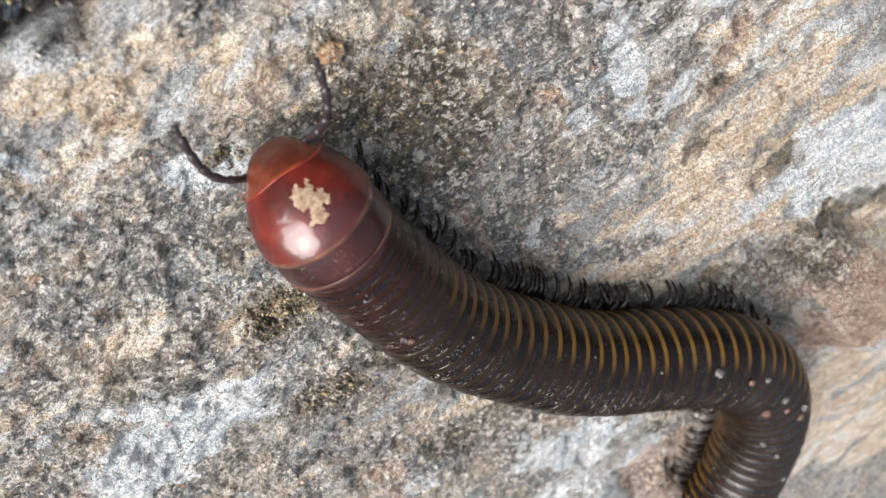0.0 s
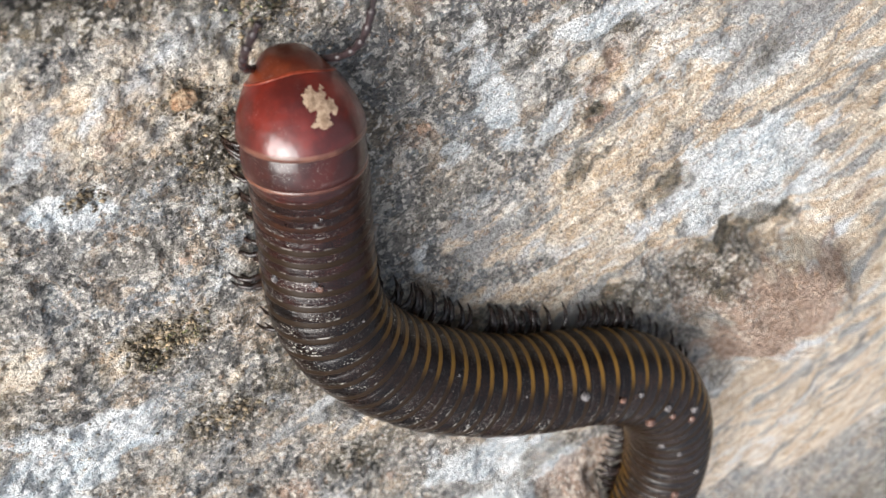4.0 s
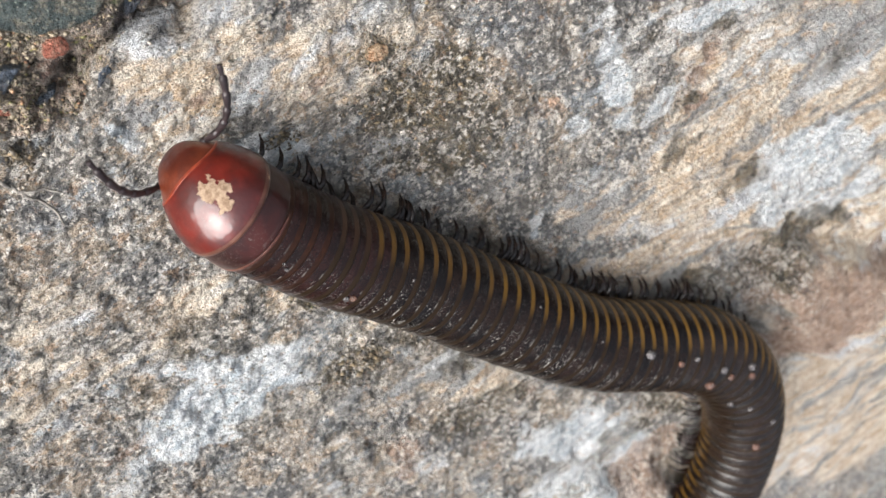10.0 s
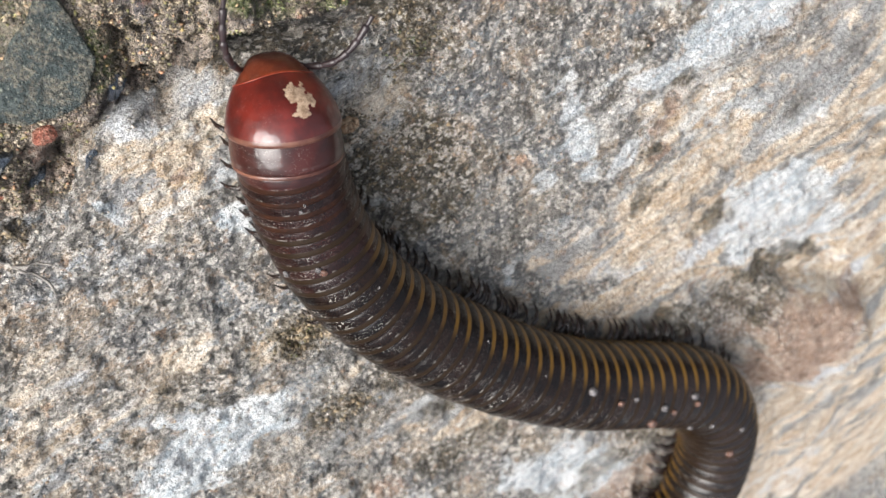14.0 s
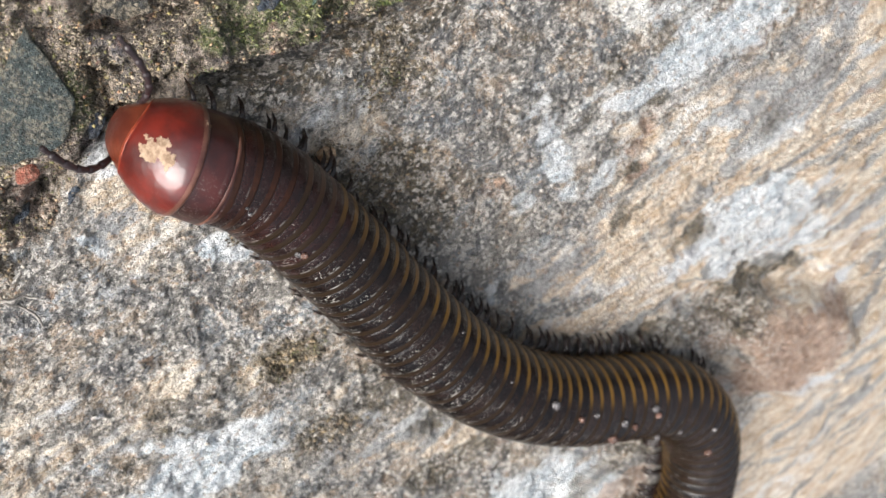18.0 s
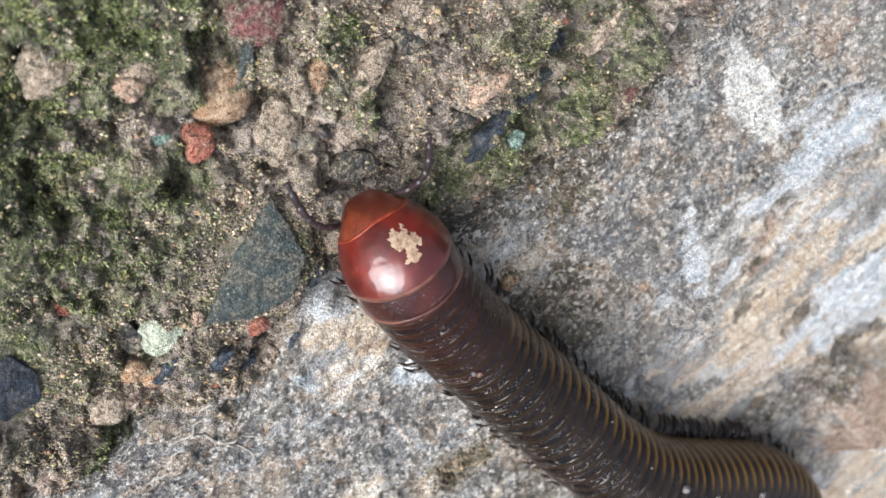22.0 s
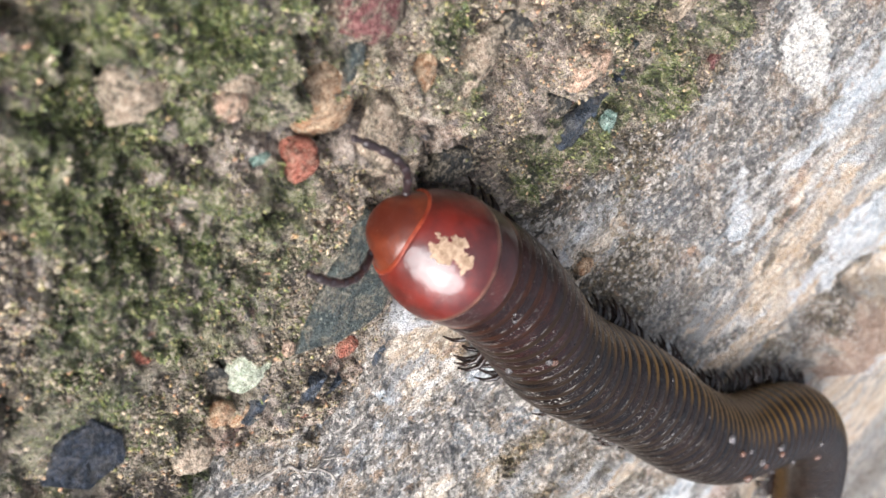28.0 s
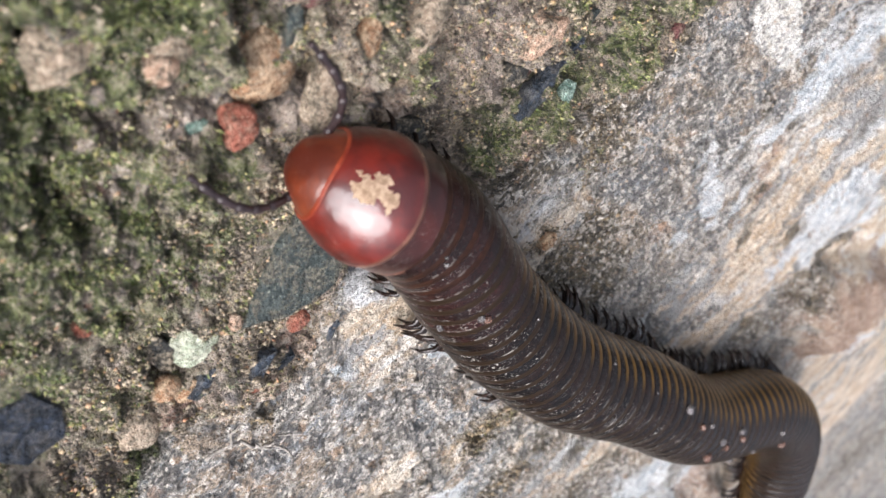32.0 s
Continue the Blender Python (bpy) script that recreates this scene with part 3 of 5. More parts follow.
stain_or_shade("pale", -46.5, -38.4, 4.8, 1.9, -14, 0.8)
stain_or_shade("pale", -35.7, 1.1, 4.6, 2.8, 13, 0.9)
stain_or_shade("pale", 8.9, 0.8, 7.3, 2.2, -69, 0.8)
stain_or_shade("pale", 16.4, -2.6, 4.2, 2.1, 61, 0.7)
stain_or_shade("pale", 48.6, -15.4, 6.3, 4.0, 4, 0.9)
stain_or_shade("pale", 55.7, -25.8, 9.2, 4.5, -2, 0.7)
stain_or_shade("pale", 15.6, -63.1, 15.2, 6.8, -32, 0.9)
stain_or_shade("pale", 12.9, -75.1, 12.5, 5.9, -15, 0.7)
stain_or_shade("pale", 8.0, 2.3, 4.5, 2.5, 108, 0.8)
stain_or_shade("pale", 22.1, 9.6, 10.3, 2.4, 9, 0.8)
stain_or_shade("pale", 57.0, -25.8, 11.5, 5.9, -4, 0.7)
stain_or_shade("pale", -36.1, -0.5, 2.5, 1.7, -3, 0.7)
stain_or_shade("pale", -37.4, 0.4, 3.1, 1.4, -13, 1)
stain_or_shade("pale", 7.0, 3.1, 9.3, 2.3, -64, 0.8)
stain_or_shade("pale", 47.4, -19.2, 14.8, 8.6, -6, 0.72)
stain_or_shade("pale", 32.6, 15.4, 13.3, 4.7, 11, 0.9)
stain_or_shade("pale", -51.1, 4.5, 2.8, 1.0, -56, 0.8)
stain_or_shade("pale", -20.5, 16.3, 5.2, 3.7, 17, 0.5)
stain_or_shade("pale", -39.6, -31.4, 6.6, 2.4, -7, 0.9)
stain_or_shade("pale", -46.5, -27.4, 4.4, 1.7, -16, 0.9)
stain_or_shade("cream", 13.4, 26.5, 10.5, 3.4, -53, 1)
stain_or_shade("dark", -17.7, -0.5, 9.7, 6.0, -15, 0.85)
# these two paint in the shade of the hollow before the lump
stain_or_shade("dark", 31.8, -35.8, 11.1, 4.0, -11, 0.75)
stain_or_shade("dark", 54.0, -31.1, 11.9, 3.7, -8, 0.9)
stain_or_shade("dark", -27.0, -32.4, 5.4, 3.4, -25, 0.7)
stain_or_shade("dark", -9.1, -53.1, 6.1, 5.1, -4, 0.4)
stain_or_shade("dark", -60.5, -24.8, 3.4, 1.6, -36, 0.5)
stain_or_shade("dark", 4.0, -54.3, 5.5, 3.4, 160, 0.5)
stain_or_shade("dark", 29.0, -60.1, 7.5, 2.8, -26, 0.9)
stain_or_shade("dark", -24.2, 10.2, 2.3, 1.4, 6, 0.9)
stain_or_shade("dark", -11.4, 2.1, 2.3, 1.4, 19, 0.9)
stain_or_shade("dark", -34.8, 1.6, 1.2, 1.3, 3, 0.9)
stain_or_shade("dark", -60.6, 4.4, 1.3, 1.2, -55, 0.9)
stain_or_shade("dark", -63.8, -23.7, 2.0, 1.5, 18, 0.5)
stain_or_shade("dark", -16.4, -14.0, 14.7, 2.2, -32, 0.5)
stain_or_shade("dark", -13.1, 18.5, 6.0, 3.2, -49, 0.7)
stain_or_shade("dark", -0.4, 19.3, 2.8, 1.3, 6, 0.7)
stain_or_shade("dark", 16.0, 13.3, 2.0, 1.6, 53, 0.9)
stain_or_shade("dark", 11.6, 6.8, 1.8, 1.5, 20, 0.8)
stain_or_shade("dark", 21.0, -10.0, 3.7, 1.9, 77, 0.6)
stain_or_shade("dark", -31.4, -16.6, 4.3, 2.3, -8, 1)
stain_or_shade("dark", -32.2, -19.4, 2.3, 2.0, 52, 1)
stain_or_shade("dark", -18.3, -30.9, 6.5, 3.0, -26, 0.7)
stain_or_shade("dark", -25.8, -34.0, 4.8, 4.6, -4, 0.5)
stain_or_shade("dark", 36.6, -16.7, 3.7, 3.6, 26, 0.8)
stain_or_shade("dark", 21.4, -2.6, 1.7, 1.2, -13, 0.7)
stain_or_shade("dark", 36.2, 10.6, 5.6, 3.2, 21, 0.5)
stain_or_shade("dark", 22.0, 15.8, 8.9, 3.7, 17, 0.45)
stain_or_shade("dark", -1.0, 5.2, 10.9, 6.4, 12, 0.35)
stain_or_shade("dark", -17.1, 22.7, 3.6, 3.3, 26, 0.7)
stain_or_shade("dark", 16.3, 12.7, 1.5, 1.6, -43, 0.9)
stain_or_shade("dark", 24.8, 7.7, 1.8, 2.1, 8, 0.8)
stain_or_shade("dark", -11.9, 2.9, 11.5, 5.1, -26, 0.45)
stain_or_shade("dark", -30.8, -16.7, 4.7, 1.7, -65, 0.9)
stain_or_shade("dark", -19.9, -26.1, 4.6, 4.0, 4, 0.6)
stain_or_shade("dark", -9.2, 31.8, 3.7, 1.9, -145, 0.5)
stain_or_shade("dark", -22.5, 15.3, 5.1, 2.6, 1, 0.5)
# more of the hollow's shade, put into the slab's colour
stain_or_shade("dark", 44.9, -35.4, 11.3, 4.3, -2, 0.7)
stain_or_shade("dark", -16.8, -1.2, 9.1, 3.7, -27, 0.7)
stain_or_shade("dark", -30.8, -18.1, 2.6, 2.2, -27, 1)
stain_or_shade("dark", -53.0, -8.1, 4.6, 3.9, 6, 0.4)
stain_or_shade("dark", -15.7, -36.2, 8.5, 3.3, -42, 0.6)
stain_or_shade("dark", -36.3, -12.5, 5.0, 2.5, -43, 0.35)
stain_or_shade("dark", -21.4, 12.3, 5.6, 2.5, -25, 0.35)
stain_or_shade("dark", 115.4, -139.9, 20.3, 13.9, -171, 0.95)
stain_or_shade("rust", 59.2, -42.9, 12.5, 6.4, -3, 0.9)
stain_or_shade("rust", 25.5, -78.3, 7.9, 7.0, 15, 0.9)
stain_or_shade("rust", -19.3, -53.8, 4.1, 3.3, 2, 0.6)
stain_or_shade("rust", 30.3, -69.3, 3.7, 3.3, -26, 0.9)
stain_or_shade("rust", 52.9, -40.8, 19.1, 7.2, -18, 0.7)
stain_or_shade("rust", 26.9, 32.4, 4.5, 2.6, -161, 0.8)
stain_or_shade("rust", -1.4, -51.2, 6.1, 4.6, -4, 0.4)
stain_or_shade("rust", 21.5, 0.6, 2.3, 1.6, 5, 0.6)

stain_or_shade("pale", 20, 8, 20, 7, 32, 0.45)
stain_or_shade("pale", 34, 14, 13, 6, 32, 0.5)
stain_or_shade("pale", -54, 0, 15, 6, 24, 0.36)
stain_or_shade("pale", -48, -7, 14, 5, 28, 0.34)
stain_or_shade("tan", -42, 16, 8, 5, 30, 0.5)
stain_or_shade("tan", -30, 12, 9, 6, 30, 0.5)
stain_or_shade("dark", -18, 4, 9, 6, 10, 1.0)
stain_or_shade("pale", -45, -33, 13, 4.5, 33, 1.0)
stain_or_shade("rust", 62, -47, 15, 8, 35, 1.0)
stain_or_shade("tan", 40, -4, 34, 14, 32, 0.85)
stain_or_shade("tan", 68, -8, 36, 22, 32, 1.0)
stain_or_shade("tan", 34, -24, 26, 7, 35, 0.85)
stain_or_shade("tan", 78, -40, 34, 22, 30, 0.9)
stain_or_shade("tan", 62, -82, 46, 18, 30, 0.9)
stain_or_shade("tan", 100, -70, 40, 34, 30, 1.0)
stain_or_shade("tan", -38, 10, 9, 5, 25, 0.8)
stain_or_shade("tan", -28, 9, 7, 4, 25, 0.7)
stain_or_shade("tan", -46, 8, 6, 5, 35, 0.8)
stain_or_shade("tan", -20, 12, 6, 3, 25, 0.6)
stain_or_shade("tan", -60, -13, 9, 5, 30, 0.6)
stain_or_shade("tan", -64, -24, 10, 5, 26, 0.6)
stain_or_shade("tan", -52, -20, 8, 4, 28, 0.6)
stain_or_shade("pale", 31, 0, 9, 5, 32, 0.5)
# darker grey near the body's front, its shade painted in as well
stain_or_shade("dark", -43, -22, 9, 4, 30, 0.6)
stain_or_shade("dark", -8, -49, 5, 2.2, 28, 0.40)
stain_or_shade("tan", 22, -13, 9, 5, 32, 0.8)
stain_or_shade("rust", 27, -74, 10, 6, 30, 1.0)
stain_or_shade("dark", 21, -66, 7, 3, 30, 0.8)
stain_or_shade("dark", -7, -50, 8, 4, 20, 0.8)
stain_or_shade("dark", -10, -39, 6, 3, 20, 0.6)
stain_or_shade("dark", -28, -34, 4, 3, 20, 0.8)
stain_or_shade("dark", 35, -18, 5, 2.5, 30, 0.6)
stain_or_shade("dark", 22, -10, 5, 1.6, 40, 0.7)
stain_or_shade("rust", 24, 5, 4, 1.5, 60, 0.7)
stain_or_shade("rust", 22, -3, 2, 1.5, 0, 0.8)
stain_or_shade("dark", 45, 0, 7, 2.2, 30, 0.5)
# dirt along the foot of the mortar, with the dark of its undercut painted in
stain_or_shade("dark", -29, 19.2, 8, 2.4, 5, 0.85)
stain_or_shade("dark", -18, 20.5, 8, 3.2, 25, 0.95)
stain_or_shade("dark", -9, 26.5, 7, 3.0, 48, 0.9)
stain_or_shade("dark", -3, 33.5, 6, 2.4, 48, 0.8)


def marbling():
    """Smaller veins and spots all over the slab, paler to the far side."""
    rng = random.Random(41)
    for _ in range(50):
        stain_or_shade("pale", rng.uniform(8, 110), rng.uniform(-100, 34), rng.uniform(3.0, 11.0), rng.uniform(0.7, 2.4), rng.gauss(28, 16), rng.uniform(0.25, 0.65))
    for _ in range(40):
        stain_or_shade(rng.choice(("dark", "rust", "rust")), rng.uniform(5, 110), rng.uniform(-100, 34), rng.uniform(2.0, 7.0), rng.uniform(0.5, 1.6), rng.gauss(28, 14), rng.uniform(0.25, 0.6))
    for _ in range(60):
        stain_or_shade(rng.choice(("tan", "pale", "tan")), rng.uniform(-95, 5), rng.uniform(-60, 12), rng.uniform(1.2, 5.0), rng.uniform(0.8, 2.6), rng.gauss(28, 20), rng.uniform(0.35, 0.8))
    for _ in range(50):
        stain_or_shade(rng.choice(("dark", "rust", "rust")), rng.uniform(-95, 5), rng.uniform(-60, 20), rng.uniform(0.8, 3.4), rng.uniform(0.3, 1.0), rng.gauss(28, 22), rng.uniform(0.25, 0.7))


marbling()


def moss_mask(x, y, d):
    """Where the moss grows on the mortar: in patches, less along the slab."""
    spread_out = smooth(fbm(x, y, 12, 5, 55, 0.6), -0.08, 0.30) * smooth(-d, 2.0, 9.0)
    return np.maximum(blot(x, y, MOSS, 151, 0.6), 0.5 * spread_out)


# where the mortar is clean and pale
BUFF_PATCHES = [(-44.5, 34, 5.5, 4, 60, 1.0), (-47, 41, 5, 3.5, 60, 0.9), (-33, 37, 5, 3, 20, 0.6), (-63, 38, 4, 3, 0, 0.5), (-68, 12, 4, 3, 30, 0.7), (-37, 43, 6, 3, 20, 0.6)]
xs = spread(-500000, 500000, -88, 46, 0.25)
ys = spread(-500000, 500000, -50, 50, 0.25)
slab = sheet("stone_slab", xs, ys, slab_height, lambda d: d > -1.2, {
    "tan": lambda x, y, d: blot(x, y, STAINS_AND_SHADE["tan"], 101),
    "pale": lambda x, y, d: blot(x, y, STAINS_AND_SHADE["pale"], 111),
    "cream": lambda x, y, d: blot(x, y, STAINS_AND_SHADE["cream"], 121, 0.25),
    "dark": lambda x, y, d: blot(x, y, STAINS_AND_SHADE["dark"], 131),
    "rust": lambda x, y, d: blot(x, y, STAINS_AND_SHADE["rust"], 141),
}, SLAB, "rough grey-tan weathered stone slab with pale patches")
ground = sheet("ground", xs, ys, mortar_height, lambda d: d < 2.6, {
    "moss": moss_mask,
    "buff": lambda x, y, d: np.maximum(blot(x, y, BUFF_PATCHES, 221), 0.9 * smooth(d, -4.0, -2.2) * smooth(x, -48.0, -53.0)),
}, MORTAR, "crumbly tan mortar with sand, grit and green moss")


# ---------------------------------------------------------------- stones in the mortar
def stone_material(name, a, b, fleck, scale=1200, rough=0.8, dusty=0.85):
    n = Nodes(name)
    base = n.mix(n.step(n.noise(scale, 5, 0.7, 0.4), 0.42, 0.58), a, b)
    base = n.mix(n.step(n.noise(3000, 3, 0.7), 0.60, 0.66, 0, 0.8), base, fleck)
    base = n.mix(n.step(n.noise(1500, 4, 0.7), 0.42, 0.34, 0, 0.7), base, tuple(0.2 * c for c in a))
    soil = n.mix(n.step(n.noise(1900, 4, 0.7), 0.44, 0.58), (0.060, 0.053, 0.040), (0.34, 0.285, 0.21))
    base = n.mix(n.step(n.noise(420, 5, 0.72, 0.5), 0.44, 0.54, 0, dusty), base, soil)
    n.bump(n.noise(900, 6, 0.72), 0.0018, 0.9)
    n.bump(n.noise(2600, 3, 0.7), 0.0006, 0.9)
    return n.done(base, rough, Specular_IOR_Level=0.25)


SLATE = stone_material("green_grey_slate", (0.040, 0.053, 0.053), (0.078, 0.097, 0.093), (0.34, 0.36, 0.30), 900, 0.6, 0.45)
DUSTY_SLATE = stone_material("dusty_dark_slate", (0.030, 0.031, 0.030), (0.075, 0.074, 0.068), (0.22, 0.20, 0.16), 900, 0.75, 0.9)
DARK_SLATE = stone_material("blue_black_slate", (0.011, 0.016, 0.024), (0.034, 0.046, 0.070), (0.12, 0.12, 0.115), 900, 0.45, 0.15)
BLUE_SLATE = stone_material("blue_grey_slate", (0.026, 0.036, 0.050), (0.072, 0.090, 0.120), (0.24, 0.24, 0.22), 900, 0.5, 0.25)
BRICK = stone_material("red_brick_grit", (0.27, 0.085, 0.055), (0.46, 0.175, 0.12), (0.56, 0.36, 0.26), 1200, 0.8, 0.45)
ORANGE = stone_material("orange_sandstone", (0.34, 0.185, 0.10), (0.56, 0.40, 0.26), (0.68, 0.58, 0.42), 1200, 0.8, 0.5)
WHITE = stone_material("lichened_white_stone", (0.42, 0.47, 0.35), (0.74, 0.77, 0.62), (0.20, 0.27, 0.15), 1200, 0.8, 0.35)
SALMON = stone_material("salmon_stone", (0.45, 0.29, 0.20), (0.66, 0.47, 0.35), (0.74, 0.64, 0.50))
TEAL = stone_material("pale_green_stone", (0.15, 0.24, 0.20), (0.32, 0.43, 0.37), (0.44, 0.52, 0.44), 900, 0.5, 0.3)
MAROON = stone_material("maroon_stone", (0.13, 0.045, 0.045), (0.26, 0.12, 0.11), (0.42, 0.30, 0.25))
BUFF = stone_material("buff_stone", (0.28, 0.21, 0.15), (0.52, 0.42, 0.32), (0.64, 0.55, 0.42), 1200, 0.8, 0.8)


def pebble(name, label, x, y, long, wide, high, turn, material, edged=0.0, sink=0.62):
    """A stone bedded in the mortar; edged flattens its top and sharpens its sides."""
    bm = bmesh.new()
    bmesh.ops.create_icosphere(bm, subdivisions=4, radius=1.0)
    key = Vector((x * 0.37, y * 0.53, long))
    for v in bm.verts:
        p = v.co.copy()
        wob = 1 + 0.30 * noise.noise(p * 1.3 + key) + 0.14 * noise.noise(p * 3.1 + key) + 0.06 * noise.noise(p * 8 + key)
        if edged:
            k = 4 + int(abs(x * 7)) % 3
            a = math.atan2(p.y, p.x) + x
            facet = math.cos(math.pi / k) / math.cos((a % (2 * math.pi / k)) - math.pi / k)
            wob *= 1 + edged * (facet - 1) * 1.4
            p.z = math.copysign(abs(p.z) ** 0.45, p.z)
        v.co = Vector((p.x * long * wob, p.y * wide * wob, p.z * high * (1 + 0.12 * noise.noise(p * 2.2 + key)))) * MM
    ob = new(name, mesh_of(name, bm, material))
    z = float(surface_height(x, y)[0])
    ob.matrix_world = pose(x * MM, y * MM, (z + high * (1 - 2 * sink)) * MM, random.uniform(-6, 6), random.uniform(-6, 6), turn)
    return tagged(ob, label, "stone", "stones in the mortar")


def slate_plate(name, label, outline, z, material):
    """A flat slate chip with a worn edge."""
    bm = bmesh.new()
    cx, cy = sum(p[0] for p in outline) / len(outline), sum(p[1] for p in outline) / len(outline)
    ring = []
    n = 10
    for (ax, ay), (bx, by) in zip(outline, outline[1:] + outline[:1]):
        for k in range(n):
            u = k / n
            px, py = ax + (bx - ax) * u, ay + (by - ay) * u
            j = 0.35 * noise.noise(Vector((px * 0.5, py * 0.5, 2.0))) + 0.15 * noise.noise(Vector((px * 1.7, py * 1.7, 5.0)))
            ring.append((px + j, py - j))
    rows = []
    for inset, drop in ((0.0, -1.6), (0.0, -0.30), (0.02, -0.08), (0.06, 0.0), (0.35, 0.04), (0.7, 0.06)):
        row = []
        for px, py in ring:
            qx, qy = px + (cx - px) * inset, py + (cy - py) * inset
            row.append(bm.verts.new(Vector((qx - cx, qy - cy, drop + 0.10 * noise.noise(Vector((qx * 0.8, qy * 0.8, 8.0))))) * MM))
        rows.append(row)
    for one, two in zip(rows, rows[1:]):
        for k in range(len(ring)):
            bm.faces.new((one[k], one[(k + 1) % len(ring)], two[(k + 1) % len(ring)], two[k]))
    bm.faces.new(rows[-1])
    bm.faces.new(rows[0][::-1])
    ob = new(name, mesh_of(name, bm, material))
    ob.matrix_world = pose(cx * MM, cy * MM, z * MM)
    return tagged(ob, label, "stone", "stones in the mortar")


def shard(name, label, x, y, long, wide, turn, material, proud=0.25):
    """An angular flake of slate, bedded nearly flat."""
    rng = random.Random(int(1000 + 37 * x + 11 * y))
    c, s = math.cos(radians(turn)), math.sin(radians(turn))
    outline = []
    for k in range(7):
        a = 2 * math.pi * (k + rng.uniform(-0.3, 0.3)) / 7
        r = rng.uniform(0.72, 1.12)
        px, py = long * r * math.cos(a), wide * r * math.sin(a)
        outline.append((x + px * c - py * s, y + px * s + py * c))
    ob = slate_plate(name, label, outline, float(np.percentile(surface_height(*np.array(outline + [(x, y)]).T), 75)) + proud, material)
    ob.matrix_world = ob.matrix_world @ pose(0, 0, 0, rng.uniform(-9, 9), rng.uniform(-9, 9), 0)
    return ob


slate_plate("slate_chip", "large flat grey-green slate chip set in mortar", [(-51.8, 29.0), (-56.2, 23.4), (-60.6, 16.6), (-55.5, 15.6), (-50.6, 16.9), (-49.0, 21.5)], -0.05, SLATE)
slate_plate("slate_chip", "blue-black flat slate chip set in mortar", [(-83.6, 15.2), (-80.6, 12.4), (-77.4, 13.6), (-76.8, 16.8), (-78.4, 19.4), (-81.8, 18.6)], -0.45, DARK_SLATE)
slate_plate("slate_chip", "dark layered slate chip above a crack in the mortar", [(-45.6, 29.8), (-43.0, 28.4), (-40.2, 29.0), (-40.8, 31.4), (-43.6, 32.2)], 0.1, DUSTY_SLATE)
pebble("brick_chip", "small red brick chip in mossy mortar", -57.9, 36.2, 2.0, 1.5, 1.5, 60, BRICK, 0.3, 0.5)
pebble("pebble", "round orange-tan sandstone pebble", -54.6, 39.8, 3.3, 2.8, 2.6, 30, ORANGE, 0.0, 0.46)
pebble("pebble", "whitish lichen-speckled pebble in mortar", -64.7, 16.6, 3.0, 2.4, 2.1, 75, WHITE, 0.3, 0.42)
shard("stone_chip", "small blue-black stone chip", -15.9, 37.8, 2.0, 1.5, 20, DARK_SLATE)
shard("slate_chip", "narrow blue-grey slate sliver among moss", -27.6, 29.8, 3.6, 1.2, 48, BLUE_SLATE)
pebble("pebble", "small pale green pebble in moss", -24.2, 29.2, 1.3, 0.8, 0.8, 60, TEAL, 0.1, 0.40)
pebble("pebble", "small pale green pebble in moss", -22.3, 32.2, 1.0, 0.6, 0.7, 50, TEAL, 0.1, 0.40)
pebble("brick_chip", "tiny red brick chip at the slab's edge", -55.1, 14.3, 1.2, 0.9, 0.9, 20, BRICK, 0.2, 0.5)
pebble("brick_chip", "dull red brick chip among moss", -72.6, 21.4, 1.5, 1.0, 0.8, -20, BRICK, 0.2)
pebble("pebble", "salmon-coloured rough pebble in mortar", -27.8, 36.2, 2.8, 2.2, 1.5, 10, SALMON, 0.1, 0.68)
shard("stone_chip", "glossy black stone chip beside the slate", -47.6, 17.6, 1.7, 1.1, 80, DARK_SLATE)
shard("slate_chip", "narrow dark slate sliver under the white pebble", -64.6, 12.9, 2.6, 0.9, 25, BLUE_SLATE)
shard("slate_chip", "narrow blue-grey slate sliver", -60.0, 12.4, 2.2, 0.9, 35, BLUE_SLATE)
pebble("stone_chip", "dark brown stone chip in mortar", -29.7, 32.7, 1.7, 1.1, 0.8, 0, MAROON, 0.3)
pebble("stone_chip", "small dark maroon chip near the slab", -8.4, 31.6, 1.1, 0.7, 0.6, 30, MAROON, 0.3)
pebble("pebble", "maroon and pink rough stone", -50.9, 47.1, 3.0, 2.4, 1.6, 0, MAROON, 0.2)
shard("slate_chip", "upright blue-grey slate sliver", -52.5, 43.5, 2.0, 0.7, 75, SLATE)
pebble("pebble", "pale pink pebble beside the slate", -46.0, 27.1, 1.3, 1.0, 0.8, 0, SALMON, 0.1)
pebble("pebble", "small pale grey-green pebble", -60.9, 37.0, 1.1, 0.8, 0.7, 0, TEAL, 0.1)
shard("stone_chip", "small blue-green stone chip", -18.7, 34.7, 1.5, 0.8, 20, SLATE)
pebble("pebble", "buff sandstone pebble in mortar", -61.6, 43.6, 2.0, 1.6, 1.2, 0, BUFF, 0.0)
pebble("pebble", "large dull pinkish sandstone lump", -68.3, 44.4, 3.0, 2.4, 2.0, 20, BUFF, 0.0, 0.84)
pebble("pebble", "pale cream mortar lump", -50.4, 36.0, 3.4, 2.2, 1.4, 70, BUFF, 0.0, 0.8)
shard("stone_chip", "dull grey stone half sunk in mortar", -36.0, 42.4, 2.0, 1.6, 20, DUSTY_SLATE)
pebble("stone", "long buff ridge of sandstone in mortar", -41.2, 39.4, 4.4, 1.3, 1.3, 50, BUFF, 0.1, 0.72)
shard("slate_chip", "small blue-grey slate sliver in moss", -21.0, 33.2, 1.4, 0.5, 60, BLUE_SLATE)
